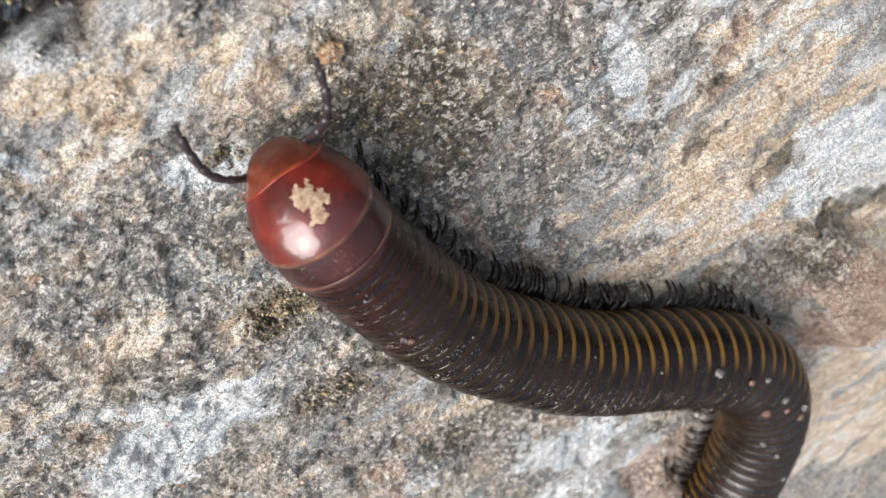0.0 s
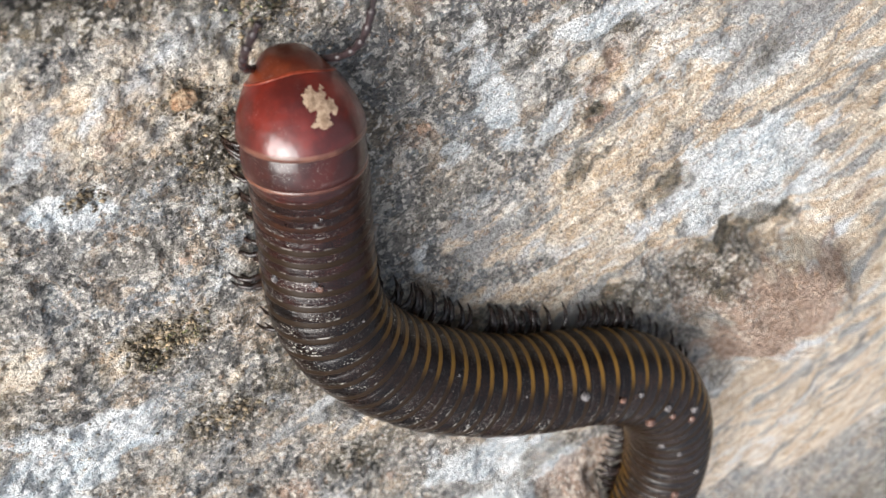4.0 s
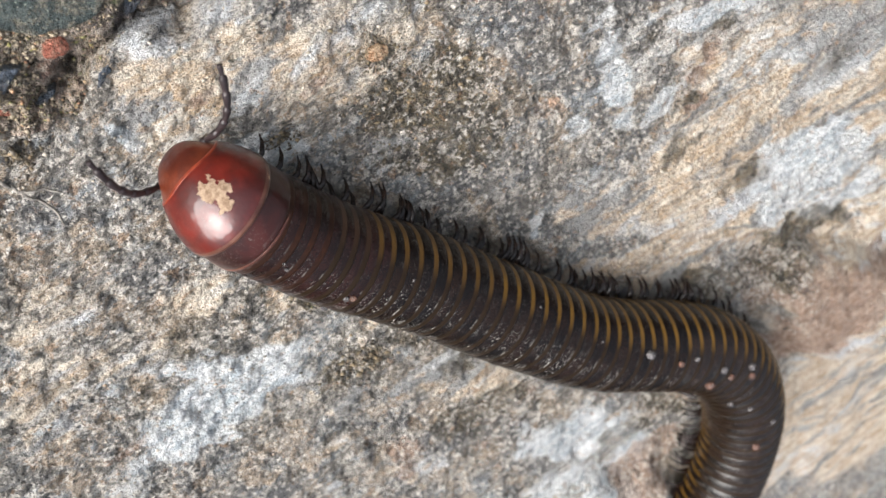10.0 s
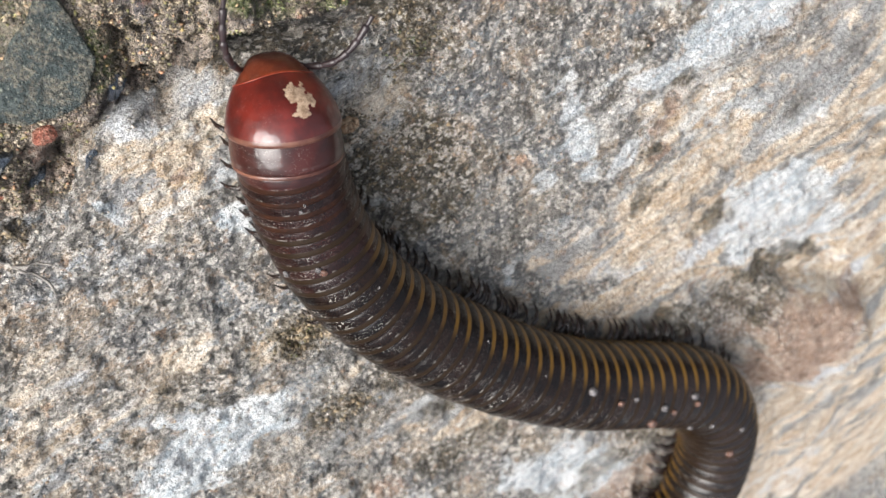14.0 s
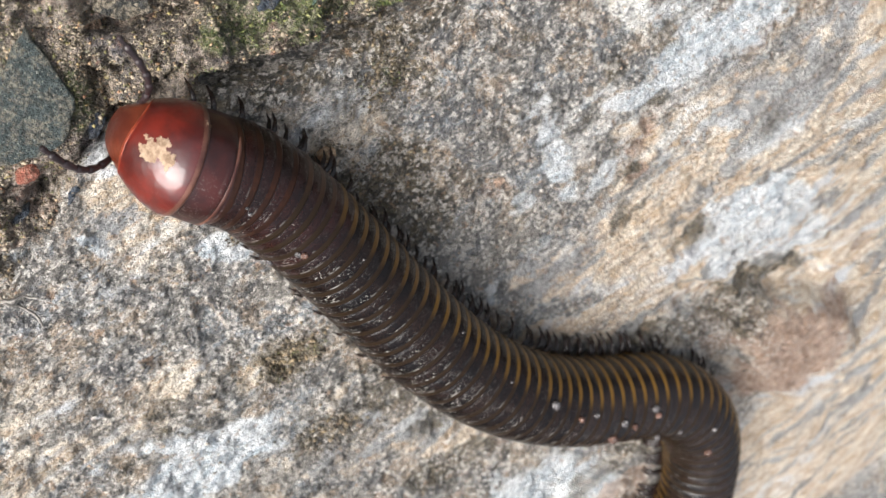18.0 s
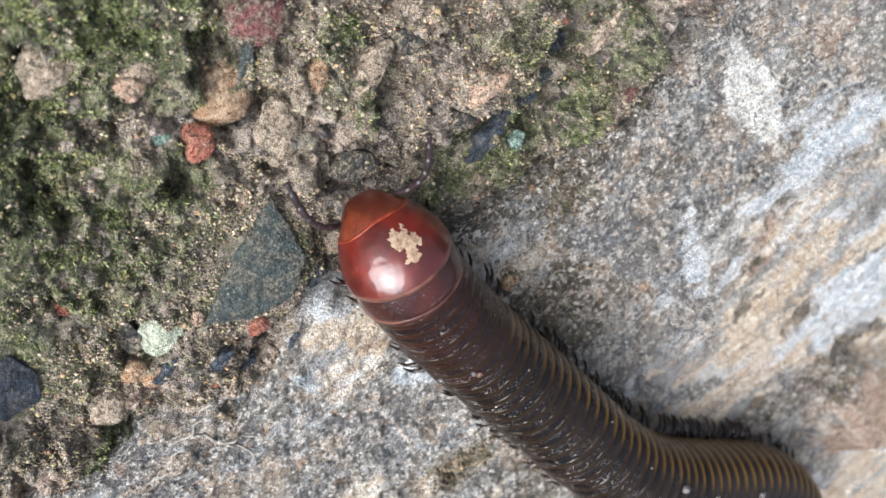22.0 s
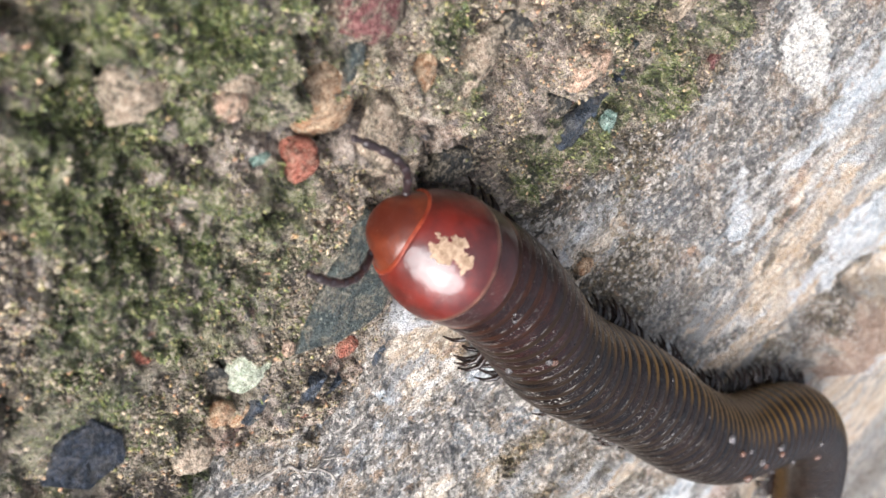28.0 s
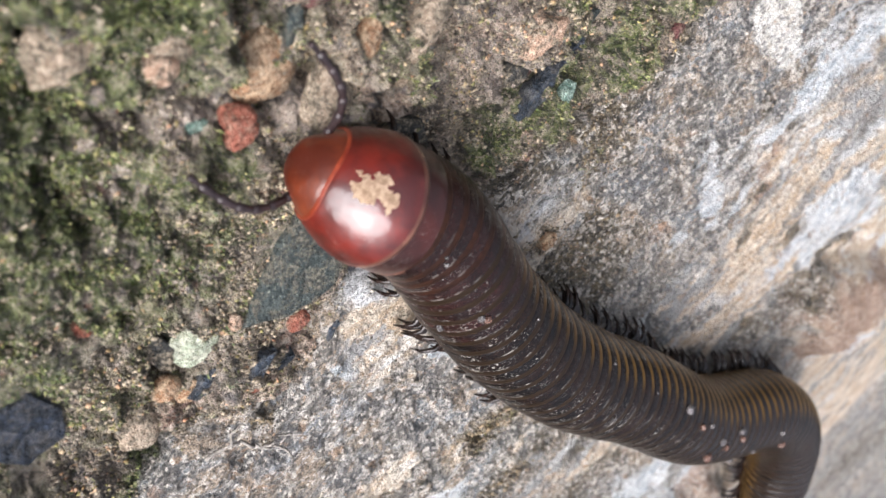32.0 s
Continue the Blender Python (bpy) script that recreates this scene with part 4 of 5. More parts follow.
shard("slate_chip", "narrow black slate splinter in moss", -25.0, 33.6, 2.2, 0.6, 35, DARK_SLATE)
shard("stone_chip", "dark maroon-brown chip in moss", -30.4, 32.8, 1.7, 1.3, 0, DUSTY_SLATE)
pebble("pebble", "pale buff lump at the mortar's edge", -11.0, 38.6, 3.0, 1.1, 1.0, 45, BUFF, 0.1, 0.5)
pebble("brick_chip", "tiny red brick grain in mortar", -18.0, 41.6, 0.7, 0.5, 0.6, 0, BRICK, 0.1, 0.4)
pebble("pebble", "orange-stained lump in pale mortar", -46.0, 40.4, 1.9, 1.0, 1.0, 70, ORANGE, 0.1, 0.66)
pebble("pebble", "round brown lump beside a hole in the mortar", -71.4, 10.0, 2.3, 1.9, 1.7, 0, BUFF, 0.0, 0.6)
shard("stone_chip", "dark slate chip under the white pebble", -68.0, 17.2, 2.3, 1.3, 100, DUSTY_SLATE)
pebble("pebble", "small pink and grey pebble in moss", -63.0, 42.6, 1.4, 1.1, 1.0, 0, SALMON, 0.1, 0.62)
pebble("pebble", "pale pink grain beside the slate", -61.2, 17.4, 0.9, 0.8, 0.8, 0, SALMON, 0.1, 0.4)
pebble("pebble", "rusty brown pebble in the mortar strip", -68.4, 13.4, 1.3, 1.0, 0.9, 30, ORANGE, 0.1, 0.45)
shard("stone_chip", "dark slate chip in the mortar strip", -51.5, 10.9, 1.3, 0.6, 60, BLUE_SLATE)
shard("stone_chip", "dark slate chip in the mortar strip", -57.0, 9.6, 1.5, 0.6, 40, BLUE_SLATE)
pebble("pebble", "brown pebble in the mortar strip", -66.5, 12.0, 1.5, 1.2, 1.0, 0, ORANGE, 0.1)
pebble("brick_chip", "tiny red brick chip in mortar", -60.5, 9.2, 0.8, 0.6, 0.6, 0, BRICK, 0.2)
pebble("pebble", "small pinkish pebble on the slab", 0.0, 0.0, 0.95, 0.6, 0.4, 30, SALMON, 0.1)
pebble("pebble", "buff pebble on the slab", -38.5, 18.5, 1.7, 1.1, 1.2, 60, BUFF, 0.1, 0.3)
pebble("pebble", "small brown crumb of stone on the slab", -24.4, 10.4, 1.3, 0.8, 0.8, 20, ORANGE, 0.1, 0.35)


def scatter(count, x0, x1, y0, y1, keep, seed):
    """Random places in a stretch of ground: arrays of x, y and height."""
    rng = np.random.default_rng(seed)
    x, y = rng.uniform(x0, x1, count), rng.uniform(y0, y1, count)
    d = edge_distance(x, y)
    ok = keep(x, y, d, rng)
    x, y = x[ok], y[ok]
    return x, y, surface_height(x, y), rng


def stuff(name, verts, faces, material, label, smooth_faces=False):
    me = bpy.data.meshes.new(name)
    k = faces.shape[1]
    me.vertices.add(len(verts))
    me.vertices.foreach_set("co", (verts * MM).ravel().astype(np.float32))
    me.loops.add(faces.size)
    me.loops.foreach_set("vertex_index", faces.ravel().astype(np.int32))
    me.polygons.add(len(faces))
    me.polygons.foreach_set("loop_start", np.arange(0, faces.size, k, dtype=np.int32))
    if smooth_faces:
        me.polygons.foreach_set("use_smooth", np.ones(len(faces), bool))
    me.update(calc_edges=True)
    me.materials.append(material)
    return tagged(new(name, me), label, kind="stuff")


OCTA = np.array([(1, 0, 0), (-1, 0, 0), (0, 1, 0), (0, -1, 0), (0, 0, 1), (0, 0, -1)], float)
OCTA_FACES = np.array([(0, 2, 4), (2, 1, 4), (1, 3, 4), (3, 0, 4), (2, 0, 5), (1, 2, 5), (3, 1, 5), (0, 3, 5)])


def grains(name, x, y, z, rng, low, high, material, label):
    n = len(x)
    size = low * (high / low) ** (rng.random(n) ** 2.2)
    v = OCTA[None] * (1 + 0.35 * rng.standard_normal((n, 6, 1))) + 0.25 * rng.standard_normal((n, 6, 3))
    v = v * size[:, None, None] * np.array([1.0, 0.85, 0.7])
    v = v + np.stack([x, y, z + 0.15 * size], 1)[:, None, :]
    f = OCTA_FACES[None] + 6 * np.arange(n)[:, None, None]
    return stuff(name, v.reshape(-1, 3), f.reshape(-1, 3), material, label)


def grain_material(name, stops):
    n = Nodes(name)
    base = n.ramp(n.island(), stops)
    base = n.mix(n.step(n.noise(2500, 3), 0.40, 0.60, 0, 0.4), base, (0.10, 0.085, 0.06))
    return n.done(base, 0.34)


SAND = grain_material("sand_grains", [(0.0, (0.018, 0.015, 0.012)), (0.30, (0.115, 0.092, 0.066)), (0.52, (0.24, 0.195, 0.140)), (0.66, (0.36, 0.30, 0.215)),
                                      (0.74, (0.42, 0.345, 0.24)), (0.78, (0.045, 0.044, 0.046)), (0.90, (0.26, 0.24, 0.085)), (0.95, (0.42, 0.215, 0.125)), (1.0, (0.46, 0.38, 0.23))])
CRUMBS = grain_material("stone_crumbs", [(0.0, (0.07, 0.065, 0.055)), (0.3, (0.24, 0.21, 0.17)), (0.6, (0.38, 0.34, 0.28)), (0.85, (0.50, 0.45, 0.38)), (1.0, (0.40, 0.28, 0.18))])
grains("grit", *scatter(260000, -90, 5, -2, 54, lambda x, y, d, r: (d < 0.3) & (r.random(len(x)) < (0.9 - 0.75 * moss_mask(x, y, d)) * smooth(fbm(x, y, 4.0, 3, 341), -0.5, 0.3)), 5), 0.07, 0.30, SAND, "loose sand and grit of mixed tan and dark grains")
grains("stone_crumbs", *scatter(12000, -92, 40, -52, 45, lambda x, y, d, r: (d > 0.5) & (fbm(x, y, 9, 4, 91) > -0.15), 6), 0.07, 0.30, CRUMBS, "fine pale and dark crumbs lying on the slab")


def soil_clumps():
    """Dark soil caught in the hollows of the slab."""
    rng = np.random.default_rng(12)
    x, y = np.zeros(0), np.zeros(0)
    for cx, cy, r, count in ((-31.5, -18.0, 2.3, 700), (-29.0, -16.4, 1.6, 300), (-15.0, 17.5, 2.6, 500), (-24.3, 10.3, 1.3, 160), (-18.5, 3.5, 4.5, 600),
                             (-26.5, -33.0, 3.0, 400), (-34.8, 1.6, 1.0, 120), (-60.5, 4.4, 1.0, 90), (-16.5, 22.8, 1.8, 200), (-10.5, 31.0, 2.0, 250)):
        x, y = np.r_[x, cx + r * rng.standard_normal(count)], np.r_[y, cy + 0.7 * r * rng.standard_normal(count)]
    soil = grain_material("soil_crumbs", [(0.0, (0.020, 0.016, 0.011)), (0.45, (0.070, 0.052, 0.032)), (0.8, (0.15, 0.115, 0.066)), (1.0, (0.30, 0.22, 0.13))])
    grains("soil_crumbs", x, y, surface_height(x, y), rng, 0.10, 0.42, soil, "dark brown soil crumbs caught in hollows of the slab")


soil_clumps()


def moss_material():
    n = Nodes("moss")
    base = n.ramp(n.island(), [(0.0, (0.020, 0.036, 0.008)), (0.35, (0.064, 0.086, 0.024)), (0.7, (0.165, 0.190, 0.058)), (1.0, (0.32, 0.30, 0.13))])
    return n.done(base, 0.55)


def moss_blades():
    """Short pointed leaflets in dense tufts."""
    x, y, z, rng = scatter(420000, -92, 8, 0, 56, lambda x, y, d, r: (d < -0.2) & (r.random(len(x)) < 0.66 * moss_mask(x, y, d) ** 1.5 * smooth(fbm(x, y, 2.8, 4, 301, 0.6), -0.10, 0.32)), 7)
    on = [(-31.5, -18.2, 2.2), (-15.5, 18.0, 2.4), (-28.5, -17.0, 1.4), (-36, 22, 1.2)]
    r2 = np.random.default_rng(8)
    for cx, cy, r in on:
        px, py = cx + r * 0.6 * r2.standard_normal(90), cy + r * 0.5 * r2.standard_normal(90)
        x, y, z = np.r_[x, px], np.r_[y, py], np.r_[z, surface_height(px, py)]
    n = len(x)
    a, lean = rng.uniform(0, 2 * math.pi, n), rng.uniform(0.15, 1.0, n)
    long, wide = rng.uniform(0.2, 0.65, n), rng.uniform(0.04, 0.10, n)
    dx, dy = np.cos(a), np.sin(a)
    root = np.stack([x, y, z - 0.1], 1)
    side = np.stack([-dy, dx, np.zeros(n)], 1) * wide[:, None]
    way = np.stack([dx * np.sin(lean), dy * np.sin(lean), np.cos(lean)], 1) * long[:, None]
    mid = root + way * 0.5
    tip = root + way - np.array([0, 0, 0.12]) * lean[:, None]
    v = np.stack([root - side * 0.5, root + side * 0.5, mid + side, tip, mid - side], 1)
    tri = np.array([(0, 1, 2), (0, 2, 4), (4, 2, 3)])
    faces = tri[None] + 5 * np.arange(n)[:, None, None]
    stuff("moss", v.reshape(-1, 3), faces.reshape(-1, 3), moss_material(), "short green moss in ragged tufts on mortar")


moss_blades()


def root_fibre():
    """A dry forked rootlet that lies on the slab."""
    ob = tagged(new("rootlet"), "pale dry forked rootlet lying on the slab", "root")
    x0, y0 = -61.0, 0.5
    ob.matrix_world = pose(x0 * MM, y0 * MM, 0)
    straw = plain("dry_root", (0.13, 0.115, 0.10), (0.36, 0.33, 0.29), 1500, 0.8, 0.0002)

    def strand(points, thick):
        pts = []
        for (ax, ay), (bx, by) in zip(points, points[1:]):
            for k in range(5):
                px, py = ax + (bx - ax) * k / 5, ay + (by - ay) * k / 5
                px += 0.25 * noise.noise(Vector((px * 0.9, py * 0.9, 1)))
                pts.append((px - x0, py - y0, float(surface_height(px, py)[0]) + 0.12))
        part("strand", tube(pts, [thick * (1 - 0.6 * k / len(pts)) for k in range(len(pts))], 7), straw, ob)

    strand([(-67.0, 3.4), (-64.6, 3.4), (-63.0, 2.6), (-61.2, 0.6), (-58.7, -2.0), (-57.6, -4.6)], 0.26)
    strand([(-61.2, 0.6), (-59.0, 0.2), (-57.2, -0.6)], 0.20)
    strand([(-64.6, 3.4), (-63.8, 4.6), (-62.0, 5.0)], 0.18)


root_fibre()


# ---------------------------------------------------------------- the millipede
# time, x and y of the body 48 mm behind the collum's front, headings in degrees along the body, heights along it (millimetres)
BODY = [
    (0.0, -0.92, -31.07, (-23, -61, -55, -53, -37, -34, -17, -19, -39, -68, -91, -102, -112), (9.06, 7.02, 7.19, 7.01, 7.50)),
    (0.5, -1.65, -30.69, (-31, -62, -67, -54, -40, -34, -19, -16, -38, -65, -84, -100, -113), (8.94, 7.16, 7.20, 7.00, 7.47)),
    (1.0, -2.37, -30.44, (-30, -87, -78, -57, -45, -35, -20, -15, -36, -65, -83, -100, -113), (8.72, 7.51, 7.09, 7.07, 7.44)),
    (1.5, -2.59, -30.24, (-41, -88, -85, -53, -51, -39, -18, -16, -34, -64, -83, -101, -114), (8.86, 7.28, 7.16, 7.03, 7.41)),
    (2.0, -2.93, -30.23, (-36, -91, -87, -62, -53, -39, -18, -18, -30, -65, -88, -104, -114), (9.23, 7.01, 7.02, 7.01, 7.30)),
    (2.5, -2.99, -30.13, (-38, -105, -99, -69, -56, -39, -20, -15, -31, -63, -84, -101, -114), (9.33, 6.62, 7.07, 6.88, 7.20)),
    (3.0, -3.57, -29.56, (-26, -120, -97, -79, -61, -38, -22, -15, -31, -63, -82, -99, -113), (8.33, 6.88, 7.32, 7.09, 7.18)),
    (3.5, -3.71, -29.49, (-45, -96, -94, -90, -57, -38, -24, -14, -31, -61, -81, -98, -113), (8.92, 6.09, 7.11, 6.87, 6.85)),
    (5.5, -5.11, -25.54, (-51, -28, -61, -69, -60, -45, -31, -15, -26, -57, -75, -88, -107), (7.03, 7.72, 7.52, 7.64, 8.12)),
    (6.0, -5.13, -25.29, (-47, 1, -38, -55, -57, -43, -33, -18, -22, -56, -75, -94, -107), (6.58, 8.17, 8.04, 7.42, 7.92)),
    (6.5, -5.39, -25.08, (-21, 26, -18, -34, -54, -39, -33, -18, -22, -56, -73, -84, -104), (6.12, 8.62, 8.87, 7.47, 8.15)),
    (7.0, -5.42, -25.30, (-12, 32, -9, -24, -46, -36, -34, -19, -22, -55, -72, -81, -102), (6.20, 8.78, 9.00, 7.36, 8.11)),
    (7.5, -5.47, -25.33, (-31, 14, -11, -28, -41, -36, -35, -19, -22, -54, -71, -81, -102), (6.73, 8.34, 8.76, 7.30, 7.87)),
    (8.0, -6.30, -25.02, (-37, -4, -18, -28, -36, -36, -34, -19, -22, -52, -70, -82, -104), (7.32, 7.96, 8.35, 7.45, 7.55)),
    (8.5, -7.10, -24.59, (-40, -7, -23, -26, -32, -37, -33, -20, -22, -49, -69, -87, -108), (7.92, 7.63, 7.92, 7.64, 7.45)),
    (9.0, -7.74, -24.54, (-39, -19, -27, -28, -31, -36, -33, -20, -22, -45, -67, -96, -113), (8.18, 7.74, 7.62, 7.68, 7.45)),
    (9.5, -8.69, -24.65, (-39, -31, -34, -30, -34, -35, -32, -19, -21, -43, -65, -91, -113), (8.37, 7.97, 7.38, 7.66, 7.32)),
    (10.0, -9.43, -24.29, (-38, -39, -40, -30, -36, -34, -33, -18, -19, -42, -64, -88, -113), (8.57, 8.01, 7.17, 7.74, 7.29)),
    (10.5, -10.25, -23.72, (-37, -44, -45, -31, -36, -34, -33, -20, -19, -41, -61, -87, -114), (8.69, 7.97, 7.05, 7.91, 7.28)),
    (11.0, -11.36, -22.99, (-37, -41, -45, -34, -36, -35, -32, -21, -19, -37, -59, -88, -115), (8.83, 7.79, 6.93, 8.06, 7.48)),
    (11.5, -12.38, -21.92, (-38, -33, -44, -35, -36, -34, -34, -23, -20, -33, -56, -90, -117), (8.54, 7.96, 7.18, 8.11, 7.37)),
    (12.0, -13.04, -21.31, (-38, -37, -48, -37, -37, -35, -35, -23, -19, -28, -54, -91, -117), (8.31, 8.07, 7.39, 8.25, 7.37)),
    (12.5, -13.27, -20.79, (-39, -48, -52, -40, -38, -36, -36, -25, -20, -26, -54, -90, -117), (8.65, 7.89, 7.26, 8.06, 7.35)),
    (13.0, -13.51, -20.50, (-38, -66, -61, -46, -38, -35, -36, -27, -19, -24, -53, -89, -116), (8.82, 7.64, 7.42, 8.00, 7.44)),
    (13.5, -13.65, -20.35, (-41, -75, -69, -53, -41, -37, -36, -27, -19, -23, -52, -90, -119), (8.96, 7.46, 7.79, 7.76, 7.27)),
    (14.0, -13.96, -19.99, (-43, -82, -77, -63, -47, -41, -35, -28, -19, -21, -51, -91, -120), (9.23, 7.09, 7.97, 7.63, 7.17)),
    (14.5, -14.34, -19.90, (-44, -87, -84, -71, -52, -45, -34, -29, -18, -19, -50, -92, -121), (9.25, 7.02, 8.11, 7.81, 6.99)),
    (16.5, -15.10, -16.15, (-40, -46, -75, -69, -59, -52, -42, -32, -21, -17, -44, -79, -110), (9.44, 7.72, 7.43, 8.15, 6.76)),
    (17.0, -15.09, -15.92, (-37, -30, -64, -64, -58, -54, -42, -32, -21, -16, -44, -79, -110), (9.51, 8.01, 7.24, 7.90, 6.59)),
    (17.5, -15.19, -15.34, (-37, -22, -54, -59, -58, -54, -43, -34, -21, -15, -43, -78, -108), (9.19, 8.29, 7.41, 7.82, 6.63)),
    (18.0, -15.37, -14.59, (-37, -17, -51, -56, -57, -55, -45, -35, -21, -14, -42, -77, -106), (9.27, 8.20, 7.27, 7.94, 6.67)),
    (18.5, -15.75, -13.96, (-40, -18, -50, -55, -57, -54, -47, -35, -21, -14, -40, -73, -103), (9.45, 8.16, 7.01, 8.00, 6.73)),
    (19.0, -16.04, -13.42, (-41, -26, -51, -53, -56, -56, -47, -35, -22, -15, -39, -67, -99), (9.64, 8.23, 6.80, 7.98, 6.56)),
    (19.5, -16.50, -12.82, (-38, -35, -52, -52, -55, -55, -48, -35, -23, -15, -36, -71, -101), (9.71, 8.23, 6.65, 8.10, 6.58)),
    (20.0, -16.94, -12.45, (-30, -40, -50, -53, -53, -55, -49, -36, -24, -15, -34, -70, -102), (9.76, 7.99, 6.59, 8.35, 6.61)),
    (20.5, -17.32, -11.95, (-27, -49, -54, -53, -52, -56, -50, -35, -24, -16, -33, -69, -102), (9.71, 7.77, 6.61, 8.46, 6.67)),
    (21.0, -18.03, -11.14, (-24, -56, -52, -54, -50, -57, -49, -36, -25, -21, -38, -69, -101), (9.13, 7.79, 6.91, 8.54, 6.79)),
    (21.5, -18.36, -10.84, (-24, -60, -54, -54, -50, -58, -51, -37, -26, -25, -41, -69, -101), (8.85, 7.69, 6.89, 8.56, 7.10)),
    (22.0, -18.72, -10.55, (-26, -62, -57, -53, -52, -55, -49, -38, -28, -27, -42, -68, -101), (8.66, 7.66, 6.84, 8.38, 7.31)),
    (22.5, -18.95, -9.79, (-31, -57, -56, -55, -49, -55, -52, -40, -29, -27, -40, -67, -101), (8.53, 7.83, 6.62, 8.34, 7.46)),
    (23.0, -19.41, -9.36, (-27, -48, -54, -55, -49, -53, -51, -42, -30, -26, -38, -62, -103), (8.14, 8.06, 6.49, 8.42, 7.61)),
    (23.5, -19.77, -8.61, (-15, -48, -51, -54, -48, -54, -50, -45, -31, -22, -35, -53, -107), (7.68, 8.05, 6.59, 8.70, 7.77)),
    (24.0, -19.83, -8.38, (-11, -45, -50, -54, -47, -53, -50, -44, -28, -21, -35, -51, -109), (7.72, 7.75, 6.47, 8.61, 7.81)),
    (24.5, -20.19, -7.69, (-18, -31, -47, -54, -48, -50, -51, -44, -27, -20, -34, -48, -107), (7.31, 7.81, 6.66, 8.65, 7.98)),
    (26.5, -21.81, -7.75, (-11, -52, -51, -62, -51, -45, -46, -47, -34, -19, -35, -45, -86), (5.95, 7.00, 7.19, 8.45, 8.31)),
    (27.0, -21.46, -6.37, (-10, -54, -50, -63, -45, -43, -52, -46, -37, -19, -34, -58, -82), (5.66, 7.02, 7.14, 8.61, 8.56)),
    (27.5, -21.76, -5.72, (-11, -49, -51, -62, -44, -43, -53, -47, -38, -21, -31, -54, -76), (5.20, 7.18, 7.22, 8.79, 8.84)),
    (28.0, -22.13, -5.27, (-14, -40, -54, -62, -45, -44, -52, -46, -40, -20, -27, -52, -73), (5.05, 7.24, 7.29, 8.87, 8.85)),
    (28.5, -22.74, -4.89, (-14, -33, -53, -63, -46, -43, -51, -46, -40, -19, -27, -53, -71), (4.91, 7.17, 7.48, 8.95, 8.84)),
    (29.0, -23.53, -4.90, (-16, -33, -55, -63, -48, -44, -49, -48, -40, -18, -31, -58, -67), (4.94, 7.10, 7.56, 8.90, 8.82)),
    (29.5, -23.52, -4.31, (-20, -33, -58, -63, -46, -43, -51, -47, -41, -17, -30, -58, -76), (5.31, 7.02, 7.33, 8.73, 8.65)),
    (30.0, -24.95, -5.37, (-23, -28, -59, -62, -53, -48, -41, -47, -43, -28, -30, -44, -76), (5.53, 6.76, 7.13, 8.64, 9.03)),
    (30.5, -25.33, -5.08, (-24, -21, -58, -62, -54, -47, -40, -47, -44, -30, -28, -42, -78), (5.21, 6.81, 7.32, 8.57, 9.15)),
    (31.0, -25.66, -4.71, (-25, -22, -59, -62, -55, -47, -40, -47, -44, -30, -27, -42, -79), (4.91, 6.82, 7.59, 8.56, 9.18)),
    (31.5, -25.97, -4.12, (-29, -26, -64, -60, -55, -48, -40, -47, -45, -29, -26, -43, -81), (4.80, 6.91, 7.73, 8.45, 9.21)),
    (32.0, -26.57, -3.47, (-34, -29, -65, -62, -55, -47, -40, -47, -46, -29, -26, -44, -81), (4.83, 6.90, 7.82, 8.52, 9.10)),
]
HEADING_AT = np.array([0, 1.0, 2.0, 3.2, 4.5, 6.0, 7.5, 9.0, 10.4, 11.8, 13.2, 15.0, 18.0]) * 8
HEIGHT_AT = np.array([0, 2, 4.5, 8.0, 12.0]) * 8
STEP = 0.4
ALONG = np.arange(-8, 176.1, STEP)
ANCHOR = int(round((48 + 8) / STEP))
RADIUS_AT = ((0, 8, 24, 48, 80, 150, 166, 176), (5.75, 5.6, 5.9, 6.55, 6.9, 6.8, 5.2, 3.2))


def blend(at):
    """Weights that carry values at the given places smoothly along the body."""
    rows = np.stack([np.interp(ALONG, at, np.eye(len(at))[k]) for k in range(len(at))], 1)
    n = 16
    soft = np.hanning(2 * n + 1)
    soft /= soft.sum()
    wide = np.pad(rows, ((n, n), (0, 0)), mode="edge")
    return np.stack([np.convolve(wide[:, k], soft, "valid") for k in range(len(at))], 1)


HEADING_W, HEIGHT_W = blend(HEADING_AT), blend(HEIGHT_AT)


def body_values():
    """The rows of BODY, with steps of half a second through the times between them."""
    rows = [(t, np.array([x, y, *heads, *heights], float)) for t, x, y, heads, heights in BODY]
    out = []
    for k, (t, v) in enumerate(rows):
        out.append((t, v))
        if k + 1 < len(rows) and rows[k + 1][0] - t > 0.6:
            t2, v2 = rows[k + 1]
            m1, m2 = (v - rows[k - 1][1]) / (t - rows[k - 1][0]), (rows[k + 2][1] - v2) / (rows[k + 2][0] - t2)
            gap = t2 - t
            for j in range(1, int(round(gap / 0.5))):
                u = 0.5 * j / gap
                h = ((2 * u ** 3 - 3 * u * u + 1) * v + (u ** 3 - 2 * u * u + u) * gap * m1 * 0.5
                     + (3 * u * u - 2 * u ** 3) * v2 + (u ** 3 - u * u) * gap * m2 * 0.5)
                out.append((t + 0.5 * j, h))
    return out


def spine(v):
    """Centre line, heading and climb along the body."""
    yaw = HEADING_W @ np.radians(v[2:2 + len(HEADING_AT)])
    z = HEIGHT_W @ v[2 + len(HEADING_AT):]
    climb = np.gradient(z, STEP)
    flat = np.sqrt(np.clip(1 - climb ** 2, 0.1, 1))
    x, y = np.cumsum(np.cos(yaw) * flat * STEP), np.cumsum(np.sin(yaw) * flat * STEP)
    return x - x[ANCHOR] + v[0], y - y[ANCHOR] + v[1], z, yaw, climb


